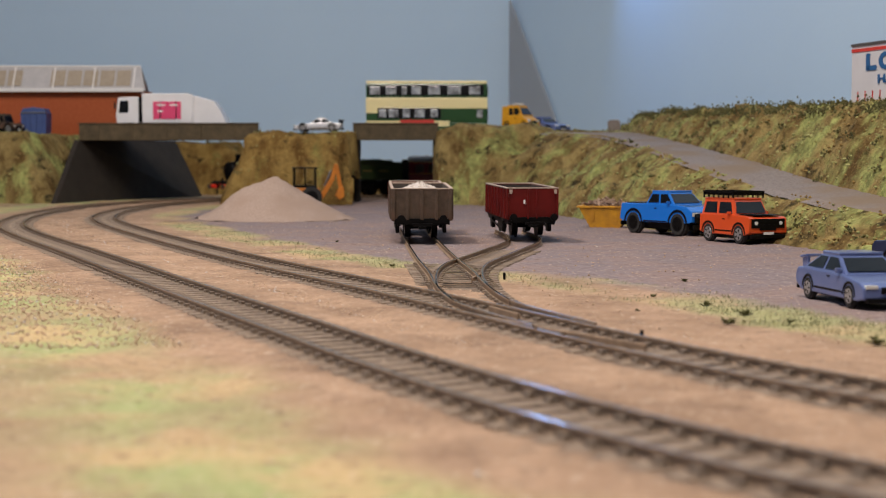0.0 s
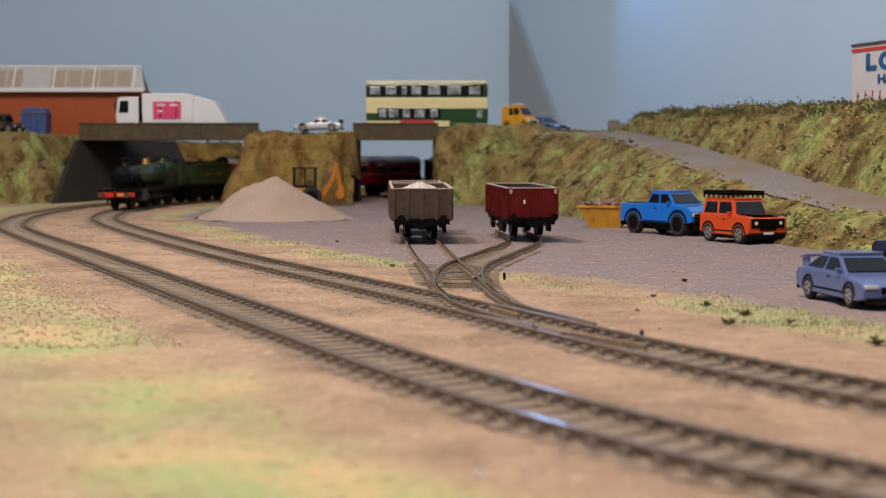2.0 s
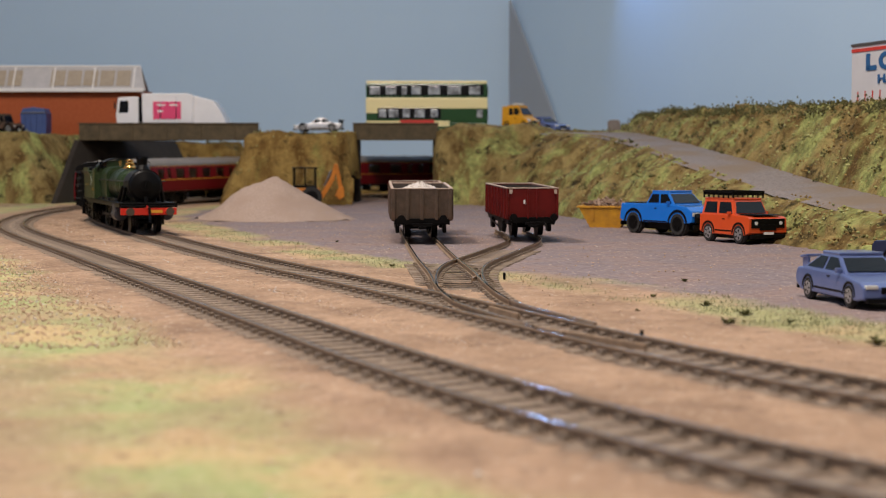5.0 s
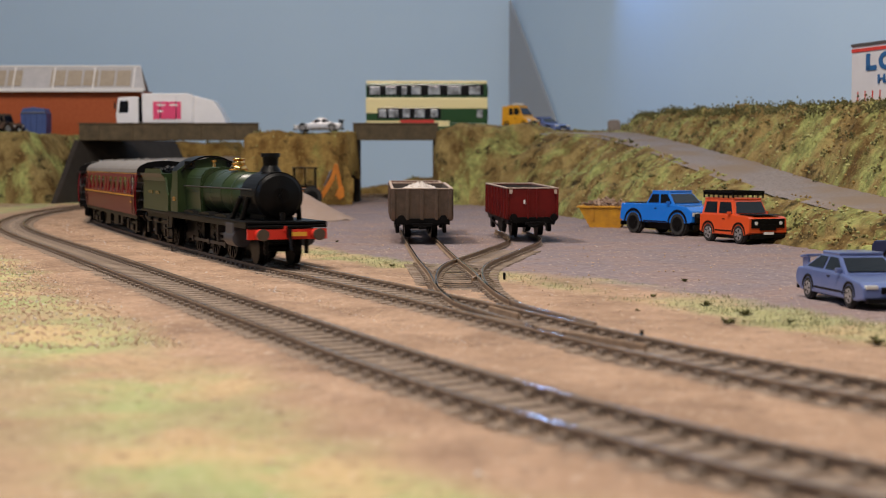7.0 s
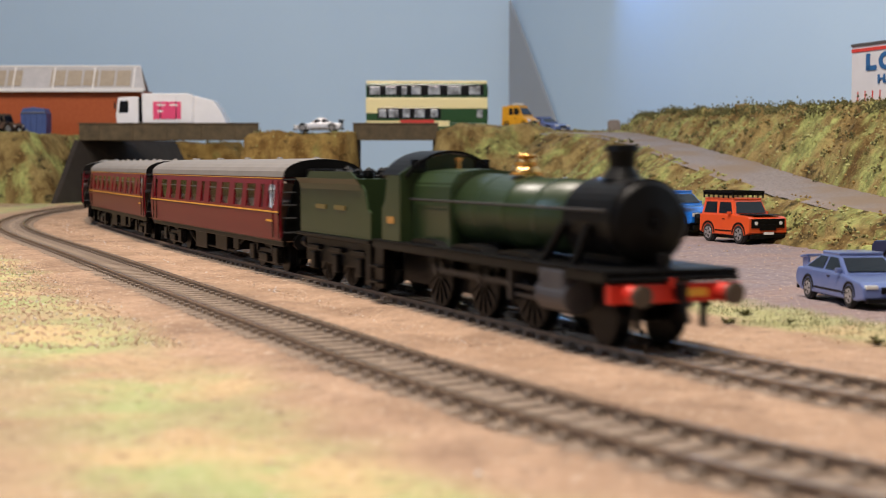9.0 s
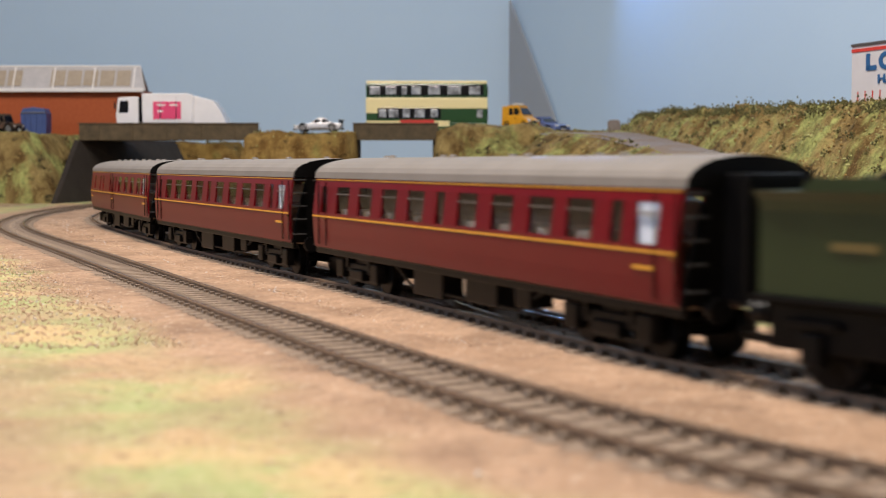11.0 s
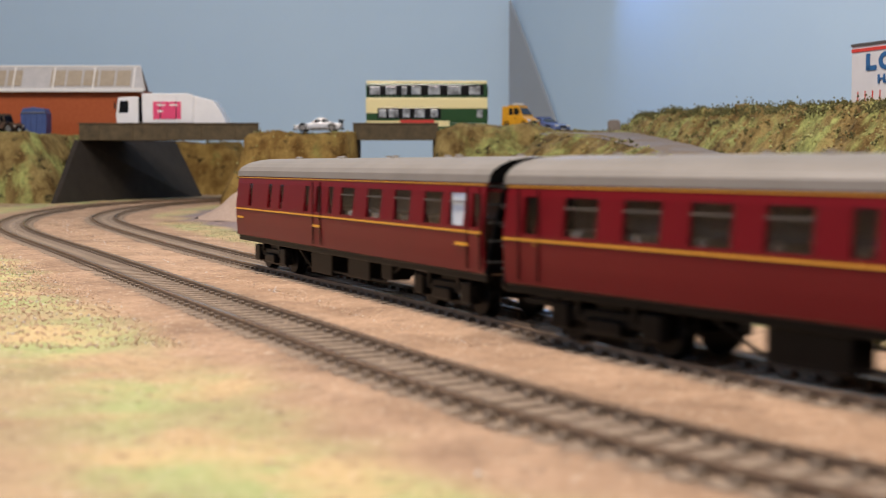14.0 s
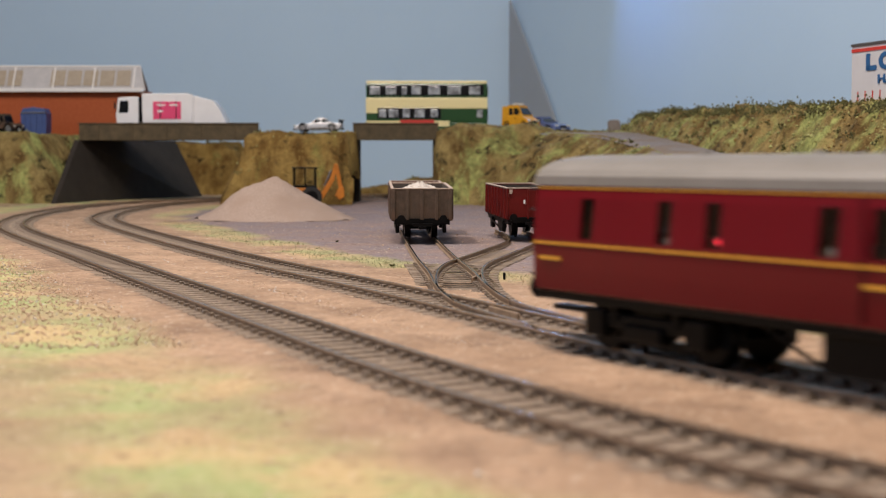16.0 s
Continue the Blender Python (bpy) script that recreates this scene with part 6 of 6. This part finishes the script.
def chips(points, size, material, name, label, category, flat=0.7, seed=1):
    rng = np.random.default_rng(seed)
    V, F = [], []
    for x, y, z in points:
        s = size * rng.uniform(0.5, 1.5)
        b = len(V)
        for dx, dy, dz in ((1, 0, 0), (-0.5, 0.87, 0), (-0.5, -0.87, 0), (0, 0, 1), (0, 0, -1)):
            j = rng.uniform(0.6, 1.3, 3)
            c, d = math.cos(b), math.sin(b)
            V.append((x + s * (dx * c - dy * d) * j[0], y + s * (dx * d + dy * c) * j[1], z + s * dz * flat * j[2]))
        F += [(b, b + 1, b + 3), (b + 1, b + 2, b + 3), (b + 2, b, b + 3), (b + 1, b, b + 4), (b + 2, b + 1, b + 4), (b, b + 2, b + 4)]
    return stuff(name, V, F, material, label, category)


def scatter_ground():
    rng = np.random.default_rng(4)
    stones, pale, blades = [], [], []
    while len(stones) < 13000:
        y = 0.34 + 0.8 * rng.random() ** 1.4
        x = rng.uniform(-0.36, 0.34) * (0.25 + y)
        if abs(x) > 0.36 * y + 0.02:
            continue
        dn, df = side(x, y, nx, ny, nt_), side(x, y, fx, fy, ft)
        if min(abs(dn), abs(df)) < 0.0155 and rng.random() < 0.7:
            continue
        if min(abs(abs(dn) - GAUGE / 2), abs(abs(df) - GAUGE / 2)) < 0.002:
            continue
        if rng.random() > 0.25 + 0.75 * soft(0.34, 0.55, y):
            continue
        if df > 0.03 and rng.random() < 0.985 or dn < -0.08 and rng.random() < 0.8:
            continue
        z = GROUND_Z + 0.0007 * noise.noise((x * 60, y * 60, 5)) + 0.0002
        (stones if rng.random() < 0.9 else pale).append((x, y, z))
    chips(stones, 0.0005, M_STONE, "ballast_stones", "loose tan ballast chippings between the tracks", "ballast", seed=3)
    chips(pale, 0.00045, M_STONELOAD, "pale_chippings", "scattered pale stone chippings on the ballast", "ballast", seed=6)
    V, F = [], []
    tries = 0
    while len(F) < 10000 and tries < 200000:
        tries += 1
        y = 0.17 + 1.0 * rng.random() ** 1.3
        x = rng.uniform(-0.33, 0.33) * y
        dn, df = side(x, y, nx, ny, nt_), side(x, y, fx, fy, ft)
        w = noise.noise((x * 22, y * 22, 0.3)) + 0.6 * noise.noise((x * 70, y * 70, 1.3))
        if dn < 0:
            g = soft(0.030, 0.045, -dn + 0.010 * w) * (1 - soft(0.060, 0.085, -dn + 0.014 * w)) * soft(-0.3, 0.2, noise.noise((x * 40, y * 40, 2.2))) * soft(0.34, 0.70, y)
        elif df > 0 and y < 1.25:
            g = strip_grass(x, y, df, w)
        else:
            g = 0
        if rng.random() > g:
            continue
        h, a = rng.uniform(0.0005, 0.0016), rng.uniform(0, 6.28)
        lx, ly = rng.uniform(-0.001, 0.001, 2)
        b = len(V)
        c, d = math.cos(a) * 0.00016, math.sin(a) * 0.00016
        z = GROUND_Z - 0.0002
        V += [(x - c, y - d, z), (x + c, y + d, z), (x + lx, y + ly, z + h)]
        F.append((b, b + 1, b + 2))
    stuff("static_grass", V, F, M_GRASS, "short straw and green static grass tufts", "grass")


def scatter_hills():
    rng = np.random.default_rng(9)
    dark, light, brown = [], [], []
    for nm, n, dk in (("hill_right", 2600, 0.30), ("hill_ridge", 5200, 0.35), ("hill_left", 900, 0.2), ("hill_middle", 500, 0.15), ("hill_abutment", 900, 0.3), ("hill_back", 300, 0.5), ("hill_far", 300, 0.5)):
        g = GRIDS[nm]
        for _ in range(n):
            row = g[int(rng.integers(0, len(g)))]
            p = row[int(rng.integers(0, len(row)))]
            if p[2] < 0.0 or p[1] < 0.45:
                continue
            k = noise.noise(Vector(p) * 45)
            if noise.noise(Vector(p) * 130) < -0.2:
                continue
            q = (p[0] + rng.normal(0, 0.001), p[1] + rng.normal(0, 0.001), p[2] + 0.0006)
            if rng.random() < dk * 0.10:
                dark += [(q[0] + rng.normal(0, 0.0016), q[1] + rng.normal(0, 0.002), q[2] + rng.normal(0.0006, 0.0013)) for _ in range(16)]
            elif k < -0.1:
                brown.append(q)
            elif rng.random() < 0.7:
                light.append(q)
    # scrub along the crest of the ridge
    for row in GRIDS["hill_ridge"]:
        for _ in range(7):
            p = row[int(rng.integers(19, 27))]
            if p[1] > 0.55 and noise.noise((p[1] * 30, 0, 3)) > -0.25:
                for j in range(4):
                    dark.append((p[0] + rng.normal(0, 0.0025), p[1] + rng.normal(0, 0.003), p[2] + abs(rng.normal(0, 0.0018))))
    chips(dark, 0.0008, M_BUSH, "dark_scrub", "dark foam scrub clinging to the banks", "scrub", 1.0, 12)
    chips(light, 0.0011, M_BUSH_LIGHT, "pale_turf_clumps", "green and straw foam turf clumps on the banks", "turf", 0.8, 13)
    chips(brown, 0.0011, M_TURF_BROWN, "brown_turf_clumps", "brown foam turf clumps on the banks", "turf", 0.8, 14)


M_TURF_BROWN = mat("foam_clump_brown", (0.16, 0.10, 0.03), 0.95, second=(0.36, 0.24, 0.08), scale=250, amount=0.4)
scatter_ground()
scatter_hills()

# ---- movement along the far track ----
NOSE = [(0.0, 1.298), (0.5, 1.245), (1.0, 1.192), (1.5, 1.134), (2.0, 1.066), (2.5, 1.000), (3.0, 0.935), (3.5, 0.868), (4.0, 0.800), (5.25, 0.618), (6.3, 0.457), (7.0, 0.3565), (7.5, 0.290), (8.0, 0.220), (8.5, 0.148), (9.0, 0.070), (11.3, -0.239), (12.0, -0.3395), (13.0, -0.4755), (14.0, -0.618), (15.0, -0.751), (16.0, -0.8905)]


def nose(t):
    return float(np.interp(t, [a for a, b in NOSE], [b for a, b in NOSE]))


def on_track(s, front, back, ref):
    """Pose of a vehicle whose pivots run `front` and `back` metres behind the nose and whose own x = 0 lies `ref` behind it."""
    xa, ya, _ = FAR.at(s + front)
    xb, yb, _ = FAR.at(s + back)
    za, zb = rise(s + front), rise(s + back)
    d = Vector((xa - xb, ya - yb, za - zb)).normalized()
    m = Matrix.Translation((xb, yb, zb)) @ d.to_track_quat("X", "Z").to_matrix().to_4x4()
    return m @ Matrix.Translation((back - ref, 0, 0))


def motions():
    steps = [i * 0.25 for i in range(65)]
    cars = [(LOCO, 0.036, 0.118, 0.0), (TENDER, 0.173, 0.218, 0.1575)]
    for i, c in enumerate((COACH_1, COACH_2, COACH_3)):
        f = 0.2450 + i * (COACH_L + 0.0195)
        cars.append((c, f + 0.036, f + COACH_L - 0.036, f + COACH_L))
    for ob, front, back, ref in cars:
        walk(ob, [(t, on_track(nose(t), front, back, ref)) for t in steps])
    fine = [i / 15 for i in range(241)]
    for w, x in DRIVERS:
        walk(w, [(t, Matrix.Translation((x, 0, 0.0098)) @ Matrix.Rotation((nose(0) - nose(t)) / 0.0098, 4, "Y")) for t in fine])
    for r, sgn in RODS:
        ph = 0.0 if sgn < 0 else math.pi / 2
        walk(r, [(t, Matrix.Translation((0.0036 * math.cos((nose(0) - nose(t)) / 0.0098 + ph), 0, 0.0098 - 0.0036 * math.sin((nose(0) - nose(t)) / 0.0098 + ph)))) for t in fine])


motions()
